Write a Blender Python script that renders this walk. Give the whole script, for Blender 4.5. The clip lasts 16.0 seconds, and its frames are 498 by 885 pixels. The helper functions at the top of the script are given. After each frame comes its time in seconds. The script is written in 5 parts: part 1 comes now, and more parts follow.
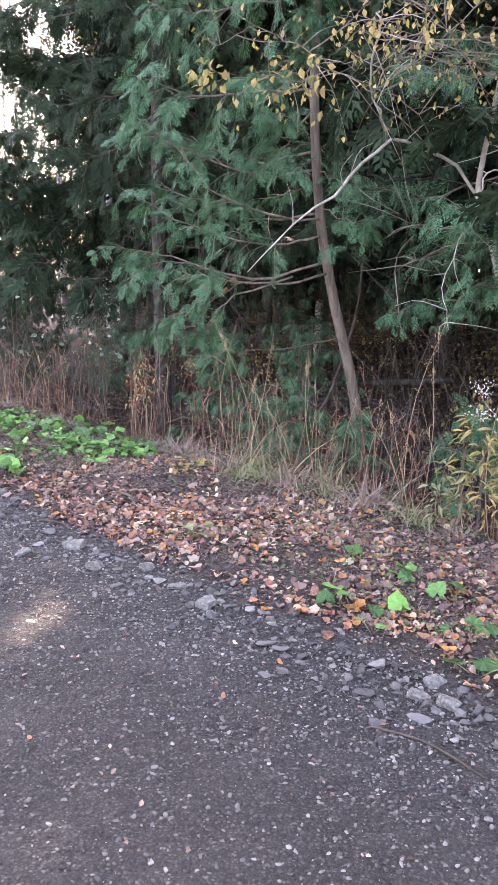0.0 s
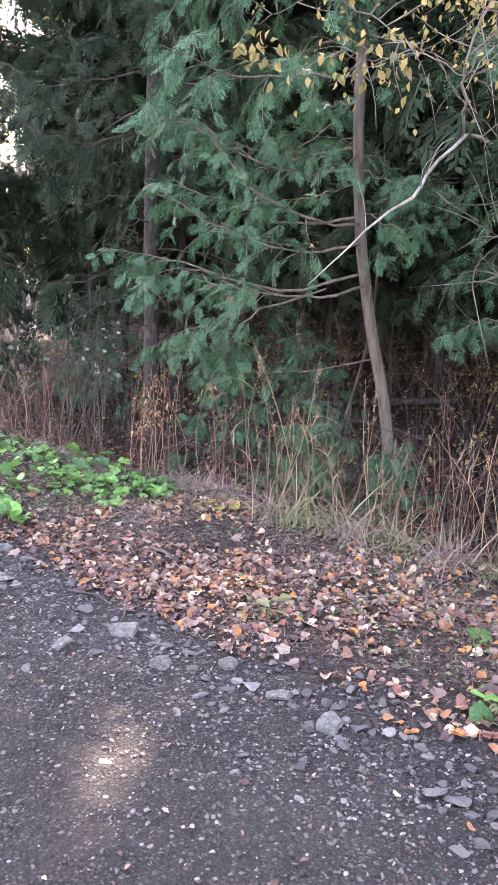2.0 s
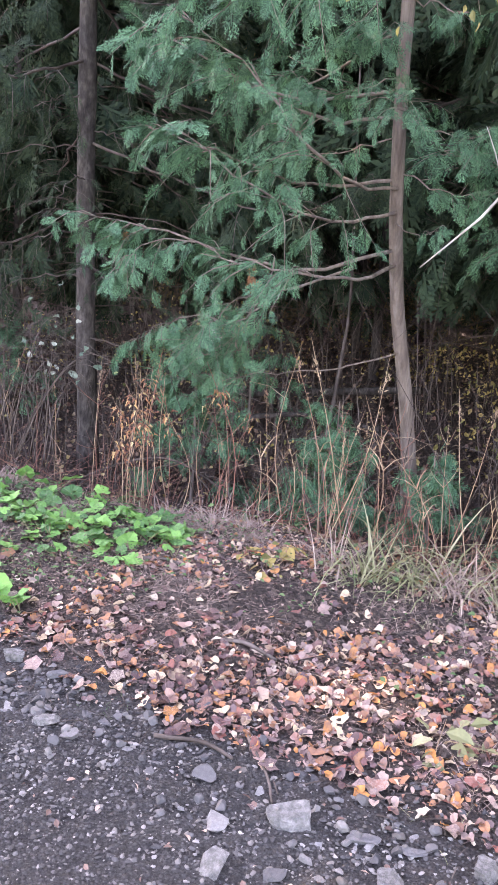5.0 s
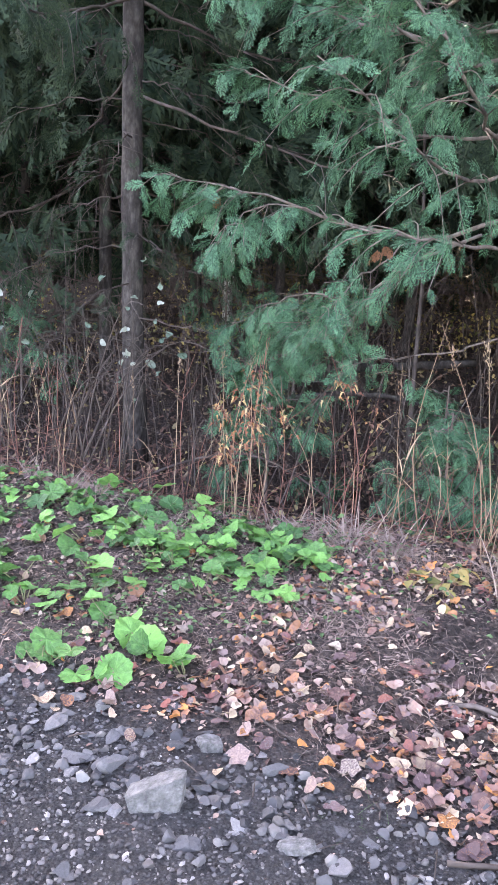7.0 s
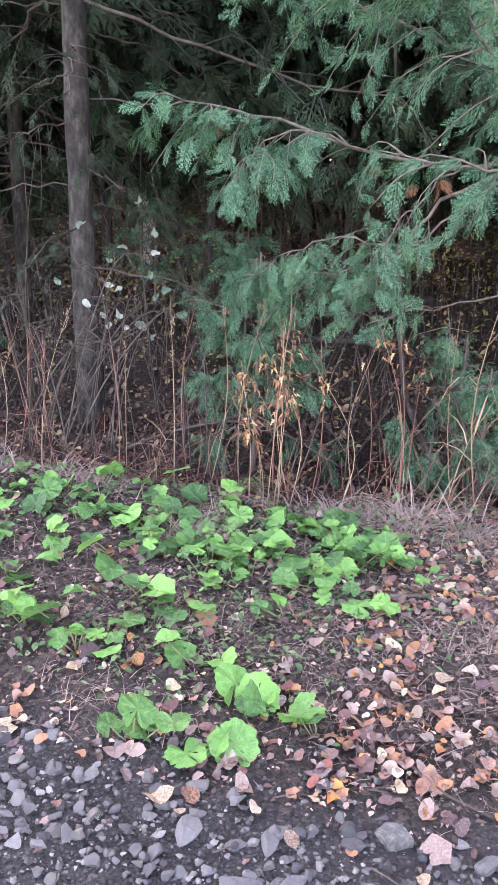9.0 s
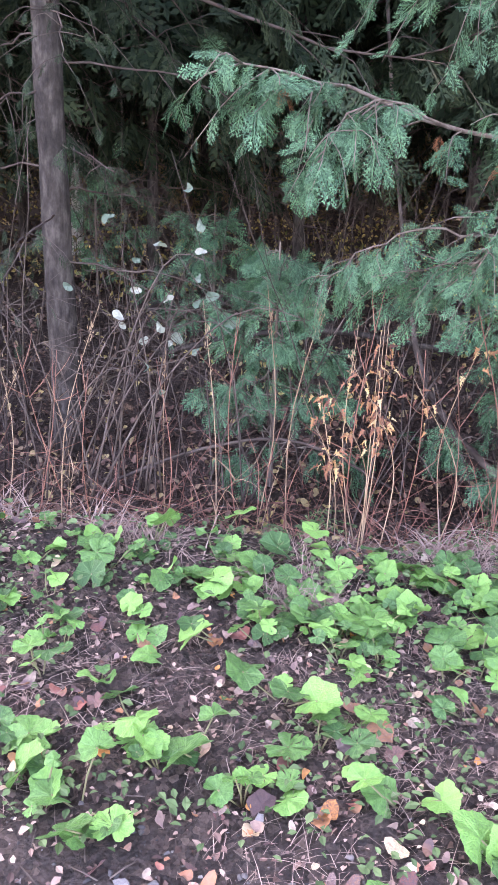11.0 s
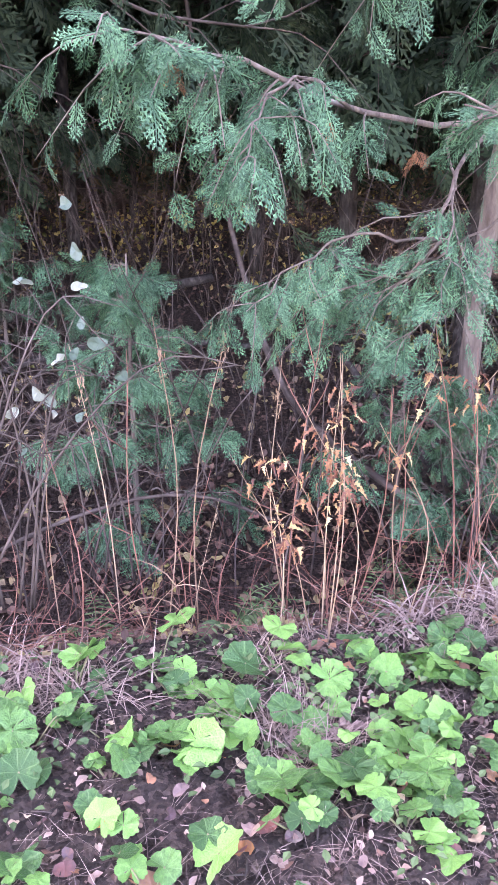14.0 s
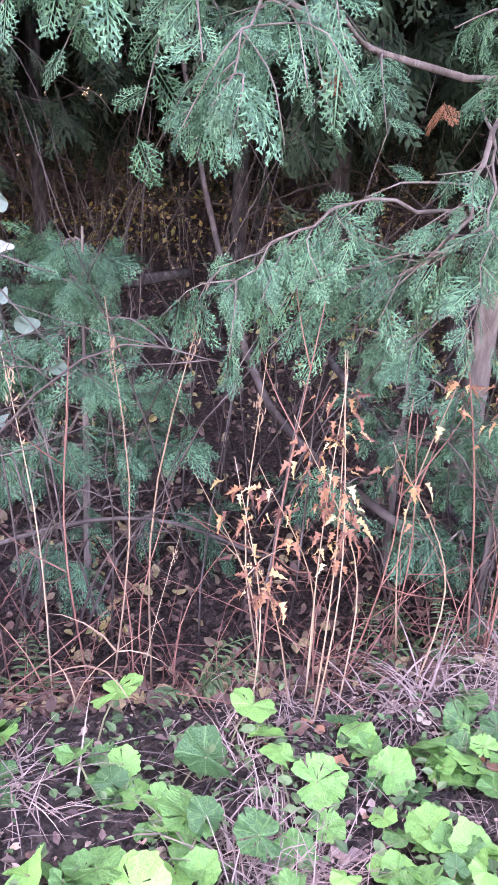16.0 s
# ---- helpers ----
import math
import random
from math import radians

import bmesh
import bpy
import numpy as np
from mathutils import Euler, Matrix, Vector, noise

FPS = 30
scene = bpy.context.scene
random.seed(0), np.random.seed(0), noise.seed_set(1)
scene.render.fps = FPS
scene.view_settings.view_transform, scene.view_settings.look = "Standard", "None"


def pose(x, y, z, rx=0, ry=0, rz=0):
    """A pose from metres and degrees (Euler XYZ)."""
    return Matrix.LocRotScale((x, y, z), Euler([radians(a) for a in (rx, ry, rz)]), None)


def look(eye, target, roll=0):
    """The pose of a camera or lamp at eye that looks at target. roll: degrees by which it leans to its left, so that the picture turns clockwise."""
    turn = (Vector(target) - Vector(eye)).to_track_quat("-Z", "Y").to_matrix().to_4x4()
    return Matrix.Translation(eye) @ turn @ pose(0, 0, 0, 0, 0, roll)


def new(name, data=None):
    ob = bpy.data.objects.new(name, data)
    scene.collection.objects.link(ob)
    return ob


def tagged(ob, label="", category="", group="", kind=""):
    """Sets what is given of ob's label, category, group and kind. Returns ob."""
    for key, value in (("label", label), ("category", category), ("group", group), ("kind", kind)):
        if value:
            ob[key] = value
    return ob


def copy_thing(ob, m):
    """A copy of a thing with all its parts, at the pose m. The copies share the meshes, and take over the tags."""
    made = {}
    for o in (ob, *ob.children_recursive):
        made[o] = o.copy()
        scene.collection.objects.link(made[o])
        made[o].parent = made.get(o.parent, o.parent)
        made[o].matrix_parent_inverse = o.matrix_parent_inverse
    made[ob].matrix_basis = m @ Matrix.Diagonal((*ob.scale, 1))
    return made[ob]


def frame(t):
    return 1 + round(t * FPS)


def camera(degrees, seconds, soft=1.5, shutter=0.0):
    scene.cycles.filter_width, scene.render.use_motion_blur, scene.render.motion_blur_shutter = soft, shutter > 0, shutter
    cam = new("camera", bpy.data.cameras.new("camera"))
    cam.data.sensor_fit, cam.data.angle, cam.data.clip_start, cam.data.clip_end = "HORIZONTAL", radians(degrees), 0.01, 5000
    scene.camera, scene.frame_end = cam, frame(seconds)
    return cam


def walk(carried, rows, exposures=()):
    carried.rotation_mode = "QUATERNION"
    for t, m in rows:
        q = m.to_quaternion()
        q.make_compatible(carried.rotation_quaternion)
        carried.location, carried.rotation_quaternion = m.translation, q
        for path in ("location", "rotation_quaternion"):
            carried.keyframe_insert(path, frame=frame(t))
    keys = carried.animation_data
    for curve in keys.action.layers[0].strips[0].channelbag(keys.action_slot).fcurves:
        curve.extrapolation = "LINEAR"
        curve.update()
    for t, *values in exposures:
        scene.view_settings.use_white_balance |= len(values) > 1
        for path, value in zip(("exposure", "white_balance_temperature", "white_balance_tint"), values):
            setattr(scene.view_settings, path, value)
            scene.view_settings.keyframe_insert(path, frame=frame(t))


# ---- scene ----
cam = camera(33.3, 16.0, 0.9)
METRES, EYE, TILT, LEAN, TURN = 8.0, 1.6, -12.4, -1.2, 45.0
ROWS = [
    (0.0, 0.0, 0.0, 0.0, 0.0, 0.0, 0.0),
    (0.5, -0.0236, 0.0289, 0.008, -1.54, 1.09, -0.22),
    (1.0, -0.0504, 0.0593, 0.0172, -3.48, 1.75, 0.16),
    (1.5, -0.0712, 0.0911, 0.0221, -4.17, 0.9, -0.11),
    (2.0, -0.0931, 0.12, 0.0299, -4.83, 0.25, -0.31),
    (2.5, -0.1197, 0.1467, 0.0366, -7.65, -0.01, 0.98),
    (3.0, -0.1386, 0.1757, 0.0424, -10.9, -0.34, 1.81),
    (5.5, -0.2386, 0.3433, 0.075, -17.12, -2.31, 0.99),
    (6.0, -0.264, 0.3723, 0.0811, -17.88, -3.38, 1.35),
    (6.5, -0.2819, 0.397, 0.087, -18.07, -3.7, 1.63),
    (7.0, -0.2923, 0.4259, 0.0918, -19.12, -4.34, 2.56),
    (7.5, -0.302, 0.4511, 0.0967, -21.62, -6.2, 2.76),
    (8.0, -0.3213, 0.4775, 0.1018, -24.21, -8.02, 4.02),
    (8.5, -0.3356, 0.5016, 0.1069, -26.13, -9.17, 4.59),
    (9.0, -0.3411, 0.5347, 0.1129, -27.67, -9.36, 4.91),
    (9.5, -0.3485, 0.5668, 0.1206, -28.96, -9.53, 4.39),
    (10.0, -0.3607, 0.5998, 0.1264, -31.15, -10.21, 5.07),
    (12.5, -0.385, 0.7165, 0.1519, -43.81, -14.13, 7.19),
    (13.0, -0.3815, 0.738, 0.1531, -47.42, -14.65, 7.99),
    (13.5, -0.3672, 0.7556, 0.16, -51.69, -15.43, 10.49),
    (14.0, -0.362, 0.7711, 0.1642, -54.26, -15.97, 10.2),
    (14.5, -0.359, 0.7965, 0.1722, -55.83, -16.22, 9.87),
    (15.0, -0.3512, 0.8095, 0.1715, -57.2, -16.53, 9.66),
    (15.5, -0.333, 0.818, 0.1562, -57.44, -16.43, 8.51),
    (16.0, -0.3067, 0.8143, 0.1479, -55.47, -15.6, 7.7),
]
walk(cam, [(t, pose(0, 0, EYE, TILT, LEAN, TURN) @ pose(METRES * x, METRES * y, METRES * z, 90 + pitch, roll, yaw)) for t, x, y, z, yaw, pitch, roll in ROWS], [(0.0, 3.7, 8500, 30), (2.5, 3.85, 8500, 32), (5.5, 4.0, 8600, 33), (7.0, 4.0, 8100, 27), (8.5, 3.98, 8200, 28), (9.2, 4.0, 8500, 32), (12.5, 4.36, 7900, 40), (14.0, 4.45, 7900, 45), (16.0, 4.58, 7900, 48)])

# ---- light: low autumn sun behind the trees, open sky over the road ----
SUN_AZ, SUN_EL = 118.0, 41.0      # degrees from +x towards +y, and above the horizon
world = bpy.data.worlds.new("sky")
scene.world = world
world.use_nodes = True
sky = world.node_tree.nodes.new("ShaderNodeTexSky")
sky.sky_type, sky.sun_disc = "NISHITA", False
sky.sun_elevation, sky.sun_rotation = radians(SUN_EL), radians(90 - SUN_AZ)
sky.air_density, sky.dust_density, sky.ozone_density = 1.0, 2.5, 1.0
back = world.node_tree.nodes["Background"]
back.inputs["Strength"].default_value = 0.15
world.node_tree.links.new(sky.outputs[0], back.inputs["Color"])
sun = new("sun", bpy.data.lights.new("sun", "SUN"))
sun.data.energy, sun.data.angle, sun.data.color = 2.0, radians(0.53), (1.0, 0.95, 0.88)
toward = Vector((math.cos(radians(SUN_AZ)) * math.cos(radians(SUN_EL)), math.sin(radians(SUN_AZ)) * math.cos(radians(SUN_EL)), math.sin(radians(SUN_EL))))
sun.matrix_world = look(toward * 60, (0, 0, 0))


# ---- materials ----
def nodes_of(name):
    m = bpy.data.materials.new(name)
    m.use_nodes = True
    n, l = m.node_tree.nodes, m.node_tree.links
    return m, n, l, n["Principled BSDF"]


def ramp(n, stops):
    r = n.new("ShaderNodeValToRGB")
    el = r.color_ramp.elements
    while len(el) < len(stops):
        el.new(0.5)
    for e, (p, c) in zip(el, stops):
        e.position, e.color = p, (*c, 1)
    return r


def noise_node(n, l, vec, scale, detail=5, rough=0.6):
    t = n.new("ShaderNodeTexNoise")
    t.inputs["Scale"].default_value, t.inputs["Detail"].default_value, t.inputs["Roughness"].default_value = scale, detail, rough
    l.new(vec, t.inputs["Vector"])
    return t


def maths(n, l, op, a, b):
    m = n.new("ShaderNodeMath")
    m.operation = op
    for i, v in enumerate((a, b)):
        if isinstance(v, (int, float)):
            m.inputs[i].default_value = v
        else:
            l.new(v, m.inputs[i])
    return m.outputs[0]


def mixed(n, l, fac, a, b):
    m = n.new("ShaderNodeMix")
    m.data_type = "RGBA"
    for k, v in ((0, fac), (6, a), (7, b)):
        if isinstance(v, (int, float)):
            m.inputs[k].default_value = v
        elif isinstance(v, tuple):
            m.inputs[k].default_value = (*v, 1)
        else:
            l.new(v, m.inputs[k])
    return m.outputs[2]


def surface(name, cols, scale=8.0, rough=0.8, bump=0.3, bscale=60.0, stretch=(1, 1, 1), rand="", share=0.6, through_light=0.0, fine=0.25, gloss=0.3):
    """A weathered natural surface: a ramp of colours driven by noise and, for pieces, by their random number."""
    m, n, l, p = nodes_of(name)
    co = n.new("ShaderNodeTexCoord")
    mp = n.new("ShaderNodeMapping")
    mp.inputs["Scale"].default_value = stretch
    l.new(co.outputs["Object"], mp.inputs["Vector"])
    big = noise_node(n, l, mp.outputs[0], scale)
    fac = big.outputs["Fac"]
    if rand:
        src = n.new("ShaderNodeNewGeometry" if rand == "island" else "ShaderNodeObjectInfo").outputs["Random Per Island" if rand == "island" else "Random"]
        fac = maths(n, l, "ADD", maths(n, l, "MULTIPLY", fac, 1 - share), maths(n, l, "MULTIPLY", src, share))
    k = len(cols)
    lo, hi = (0.08, 0.92) if rand and share > 0.5 else (0.3, 0.7)
    r = ramp(n, [(lo + (hi - lo) * i / max(k - 1, 1), c) for i, c in enumerate(cols)])
    l.new(fac, r.inputs[0])
    small = noise_node(n, l, mp.outputs[0], bscale)
    shade = n.new("ShaderNodeHueSaturation")
    l.new(r.outputs[0], shade.inputs["Color"])
    l.new(maths(n, l, "ADD", maths(n, l, "MULTIPLY", small.outputs["Fac"], fine * 2), 1 - fine), shade.inputs["Value"])
    l.new(shade.outputs[0], p.inputs["Base Color"])
    p.inputs["Roughness"].default_value, p.inputs["Specular IOR Level"].default_value = rough, gloss
    if bump:
        b = n.new("ShaderNodeBump")
        b.inputs["Strength"].default_value, b.inputs["Distance"].default_value = bump, 0.01
        l.new(small.outputs["Fac"], b.inputs["Height"])
        l.new(b.outputs[0], p.inputs["Normal"])
    if through_light:
        t = n.new("ShaderNodeBsdfTranslucent")
        l.new(shade.outputs[0], t.inputs["Color"])
        s = n.new("ShaderNodeMixShader")
        s.inputs[0].default_value = through_light
        l.new(p.outputs[0], s.inputs[1])
        l.new(t.outputs[0], s.inputs[2])
        l.new(s.outputs[0], n["Material Output"].inputs["Surface"])
    return m


def ground_material():
    """Oiled gravel road, leaf-strewn verge and dark forest litter on one sheet, parted along wavering lines."""
    m, n, l, p = nodes_of("ground")
    pos = n.new("ShaderNodeNewGeometry").outputs["Position"]
    xyz = n.new("ShaderNodeSeparateXYZ")
    l.new(pos, xyz.inputs[0])
    wob = noise_node(n, l, pos, 1.3, 4).outputs["Fac"]
    wob2 = noise_node(n, l, pos, 9.0, 4).outputs["Fac"]
    line = maths(n, l, "ADD", xyz.outputs["Y"], maths(n, l, "ADD", maths(n, l, "MULTIPLY", wob, 0.9), maths(n, l, "MULTIPLY", wob2, 0.5)))
    def step(a, b):
        r = n.new("ShaderNodeMapRange")
        r.inputs["From Min"].default_value, r.inputs["From Max"].default_value = a, b
        l.new(line, r.inputs["Value"])
        return r.outputs[0]
    # road: dark fines, pale chips of two sizes, dusty worn tracks
    chips = n.new("ShaderNodeTexVoronoi")
    chips.inputs["Scale"].default_value = 85
    l.new(pos, chips.inputs["Vector"])
    chips2 = n.new("ShaderNodeTexVoronoi")
    chips2.inputs["Scale"].default_value = 33
    l.new(pos, chips2.inputs["Vector"])
    fines = noise_node(n, l, pos, 160, 6, 0.75)
    dust = noise_node(n, l, pos, 1.7, 5)
    cr = ramp(n, [(0.0, (0.018, 0.016, 0.017)), (0.4, (0.05, 0.046, 0.047)), (0.75, (0.1, 0.096, 0.099)), (0.9, (0.17, 0.165, 0.165)), (1.0, (0.32, 0.31, 0.3))])
    l.new(chips.outputs["Color"], cr.inputs[0])
    fr = ramp(n, [(0.36, (0.009, 0.008, 0.009)), (0.66, (0.085, 0.08, 0.082))])
    l.new(fines.outputs["Fac"], fr.inputs[0])
    inchip = ramp(n, [(0.3, (1, 1, 1)), (0.55, (0, 0, 0))])
    l.new(chips.outputs["Distance"], inchip.inputs[0])
    road = mixed(n, l, inchip.outputs[0], fr.outputs[0], cr.outputs[0])
    c2 = ramp(n, [(0.0, (0.04, 0.04, 0.045)), (0.8, (0.1, 0.1, 0.105)), (1.0, (0.2, 0.19, 0.19))])
    l.new(chips2.outputs["Color"], c2.inputs[0])
    in2 = ramp(n, [(0.16, (0.75, 0.75, 0.75)), (0.26, (0, 0, 0))])
    l.new(chips2.outputs["Distance"], in2.inputs[0])
    road = mixed(n, l, in2.outputs[0], road, c2.outputs[0])
    dr = ramp(n, [(0.4, (0, 0, 0)), (0.75, (0.35, 0.35, 0.35))])
    l.new(dust.outputs["Fac"], dr.inputs[0])
    road = mixed(n, l, dr.outputs[0], road, (0.11, 0.104, 0.102))
    # verge soil and forest litter
    flakes = n.new("ShaderNodeTexVoronoi")
    flakes.inputs["Scale"].default_value = 58
    l.new(pos, flakes.inputs["Vector"])
    vs = ramp(n, [(0.0, (0.018, 0.014, 0.013)), (0.45, (0.062, 0.046, 0.042)), (0.75, (0.16, 0.115, 0.1)), (1.0, (0.34, 0.25, 0.2))])
    l.new(flakes.outputs["Color"], vs.inputs[0])
    vf = ramp(n, [(0.3, (0.02, 0.016, 0.013)), (0.7, (0.09, 0.062, 0.05))])
    l.new(noise_node(n, l, pos, 70, 7, 0.7).outputs["Fac"], vf.inputs[0])
    verge = mixed(n, l, 0.45, vs.outputs[0], vf.outputs[0])
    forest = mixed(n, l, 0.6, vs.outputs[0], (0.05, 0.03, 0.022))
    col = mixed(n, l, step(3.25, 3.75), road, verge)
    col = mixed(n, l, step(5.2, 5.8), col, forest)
    l.new(col, p.inputs["Base Color"])
    p.inputs["Roughness"].default_value, p.inputs["Specular IOR Level"].default_value = 0.82, 0.35
    h = maths(n, l, "SUBTRACT", maths(n, l, "MULTIPLY", fines.outputs["Fac"], 0.9), maths(n, l, "ADD", chips.outputs["Distance"], maths(n, l, "MULTIPLY", chips2.outputs["Distance"], 0.8)))
    h = maths(n, l, "ADD", h, maths(n, l, "MULTIPLY", noise_node(n, l, pos, 28, 4).outputs["Fac"], 1.6))
    b = n.new("ShaderNodeBump")
    b.inputs["Strength"].default_value, b.inputs["Distance"].default_value = 1.0, 0.03
    l.new(h, b.inputs["Height"])
    l.new(b.outputs[0], p.inputs["Normal"])
    return m


GROUND = ground_material()
CEDAR = surface("cedar_scale_leaf", [(0.028, 0.078, 0.045), (0.06, 0.155, 0.09), (0.12, 0.285, 0.15)], 5, 0.5, 0.0, 90, through_light=0.14, rand="island", share=0.35, gloss=0.2)
# cedar leaf again, its colour darkened to paint in the wood's shade
CEDAR_SHADED = surface("shaded_cedar_leaf", [(0.02, 0.042, 0.026), (0.037, 0.07, 0.041), (0.065, 0.11, 0.062)], 4, 0.6, 0.0, 90, through_light=0.2, rand="island", share=0.35, gloss=0.12)
SPRUCE = surface("spruce_needle", [(0.015, 0.032, 0.02), (0.027, 0.05, 0.029), (0.05, 0.078, 0.042)], 4, 0.6, 0.0, 90, through_light=0.12, rand="island", share=0.35, gloss=0.12)
THICKET = surface("brushwood_leaf", [(0.03, 0.045, 0.025), (0.06, 0.065, 0.035), (0.11, 0.085, 0.05), (0.18, 0.14, 0.06)], 0.6, 0.7, 0.0, 30, rand="island", share=0.5, through_light=0.2)
DEADSPRAY = surface("browned_cedar_leaf", [(0.25, 0.1, 0.05), (0.36, 0.17, 0.09)], 8, 0.7, 0.0, 90, through_light=0.2)
BARK_CEDAR = surface("cedar_bark", [(0.1, 0.078, 0.066), (0.17, 0.135, 0.115), (0.25, 0.21, 0.185)], 9, 0.9, 0.9, 30, stretch=(2.2, 2.2, 0.16), fine=0.4)
BARK_DARK = surface("spruce_bark", [(0.022, 0.019, 0.018), (0.05, 0.043, 0.039), (0.105, 0.092, 0.084)], 22, 0.95, 1.0, 45, stretch=(1, 1, 0.45), fine=0.4)
BARK_PALE = surface("alder_bark", [(0.2, 0.175, 0.15), (0.34, 0.31, 0.28), (0.46, 0.43, 0.4)], 10, 0.75, 0.4, 80, stretch=(1, 1, 0.5))
BARK_BIRCH = surface("birch_bark", [(0.16, 0.14, 0.13), (0.5, 0.48, 0.45), (0.68, 0.66, 0.63)], 7, 0.7, 0.4, 60, stretch=(1, 1, 2.5))
TWIG = surface("bare_twig", [(0.04, 0.03, 0.026), (0.075, 0.058, 0.05), (0.15, 0.12, 0.108)], 6, 0.8, 0.0, 60)
ALDER_TWIG = surface("alder_twig", [(0.1, 0.08, 0.065), (0.18, 0.15, 0.125), (0.3, 0.26, 0.23)], 6, 0.8, 0.0, 60)
REDTWIG = surface("red_brown_stem", [(0.13, 0.05, 0.04), (0.22, 0.1, 0.075), (0.3, 0.17, 0.12)], 6, 0.7, 0.0, 60)
STRAW = surface("dry_straw", [(0.2, 0.12, 0.08), (0.3, 0.2, 0.13), (0.42, 0.32, 0.21)], 4, 0.75, 0.0, 80, rand="object", share=0.55)
THATCH = surface("withered_grass", [(0.16, 0.108, 0.095), (0.29, 0.21, 0.18), (0.45, 0.35, 0.285)], 3, 0.8, 0.0, 80, rand="island", share=0.6)
GRASS = surface("green_grass", [(0.12, 0.14, 0.07), (0.24, 0.25, 0.13), (0.42, 0.4, 0.26)], 4, 0.55, 0.0, 80, rand="island", share=0.6, through_light=0.25)


def coltsfoot_material():
    """A broad leaf with paler veins that fan out from its middle, blotched with age."""
    m = surface("coltsfoot_leaf", [(0.04, 0.12, 0.042), (0.085, 0.22, 0.066), (0.12, 0.31, 0.082), (0.165, 0.39, 0.1)], 7, 0.45, 0.0, 26, rand="object", share=0.5, through_light=0.18, fine=0.35, gloss=0.3)
    n, l = m.node_tree.nodes, m.node_tree.links
    p, shade = n["Principled BSDF"], n["Hue/Saturation/Value"]
    co = n.new("ShaderNodeTexCoord").outputs["Object"]
    fan = n.new("ShaderNodeTexGradient")
    fan.gradient_type = "RADIAL"
    l.new(co, fan.inputs["Vector"])
    wave = maths(n, l, "PINGPONG", maths(n, l, "ADD", maths(n, l, "MULTIPLY", fan.outputs["Fac"], 9.0), maths(n, l, "MULTIPLY", noise_node(n, l, co, 5).outputs["Fac"], 0.5)), 0.5)
    vein = n.new("ShaderNodeMapRange")
    vein.inputs["From Min"].default_value, vein.inputs["From Max"].default_value, vein.inputs["To Min"].default_value, vein.inputs["To Max"].default_value = 0.0, 0.09, 1.0, 0.0
    l.new(wave, vein.inputs["Value"])
    net = n.new("ShaderNodeTexVoronoi")
    net.feature = "DISTANCE_TO_EDGE"
    net.inputs["Scale"].default_value = 16
    l.new(co, net.inputs["Vector"])
    height_of = maths(n, l, "SUBTRACT", maths(n, l, "MULTIPLY", net.outputs["Distance"], 1.2), maths(n, l, "MULTIPLY", vein.outputs[0], 0.5))
    b = n.new("ShaderNodeBump")
    b.inputs["Strength"].default_value, b.inputs["Distance"].default_value = 0.3, 0.02
    l.new(height_of, b.inputs["Height"])
    l.new(b.outputs[0], p.inputs["Normal"])
    col = mixed(n, l, maths(n, l, "MULTIPLY", vein.outputs[0], 0.3), shade.outputs[0], (0.24, 0.42, 0.17))
    l.new(col, p.inputs["Base Color"])
    return m


COLT = coltsfoot_material()
COLT_STEM = surface("leaf_stem", [(0.16, 0.2, 0.09), (0.25, 0.18, 0.12)], 9, 0.6, 0.0)
HERB = surface("small_herb_leaf", [(0.04, 0.085, 0.036), (0.085, 0.15, 0.062), (0.16, 0.25, 0.11)], 4, 0.65, 0.0, 60, rand="island", share=0.6, through_light=0.2)
LEAVES = [(0.085, 0.055, 0.057), (0.244, 0.14, 0.116), (0.439, 0.207, 0.11), (0.146, 0.104, 0.107), (0.317, 0.22, 0.189), (0.62, 0.476, 0.317), (0.159, 0.098, 0.088), (0.098, 0.067, 0.073), (0.586, 0.256, 0.085), (0.207, 0.146, 0.144), (0.403, 0.293, 0.244), (0.293, 0.11, 0.085), (0.122, 0.085, 0.09), (0.537, 0.439, 0.342)]
FALLEN = surface("fallen_leaf", LEAVES, 14, 0.7, 0.4, 70, rand="object", share=0.85, through_light=0.12, fine=0.24, gloss=0.15)
FALLEN_MANY = surface("fallen_leaf_litter", LEAVES, 14, 0.7, 0.4, 70, rand="island", share=0.85, through_light=0.12, fine=0.24, gloss=0.15)
LITTER = surface("forest_leaf_litter", [(0.06, 0.036, 0.028), (0.13, 0.075, 0.058), (0.2, 0.12, 0.09), (0.16, 0.1, 0.08), (0.26, 0.19, 0.12), (0.36, 0.29, 0.13)], 14, 0.7, 0.0, 70, rand="island", share=0.85, through_light=0.1)
CRUMBS = surface("leaf_crumb", [(0.05, 0.03, 0.027), (0.11, 0.065, 0.055), (0.19, 0.12, 0.1), (0.3, 0.21, 0.17), (0.44, 0.32, 0.25)], 14, 0.6, 0.0, 70, rand="island", share=0.85)
PALELEAF = surface("pale_felted_leaf", [(0.1, 0.16, 0.12), (0.18, 0.24, 0.19), (0.31, 0.34, 0.29)], 20, 0.6, 0.2, 70, rand="island", share=0.5, through_light=0.25)
ORANGELEAF = surface("orange_dead_leaf", [(0.11, 0.05, 0.04), (0.22, 0.1, 0.07), (0.32, 0.15, 0.085), (0.42, 0.23, 0.11), (0.52, 0.36, 0.17), (0.5, 0.4, 0.22)], 12, 0.65, 0.0, 60, rand="island", share=0.85, through_light=0.25)
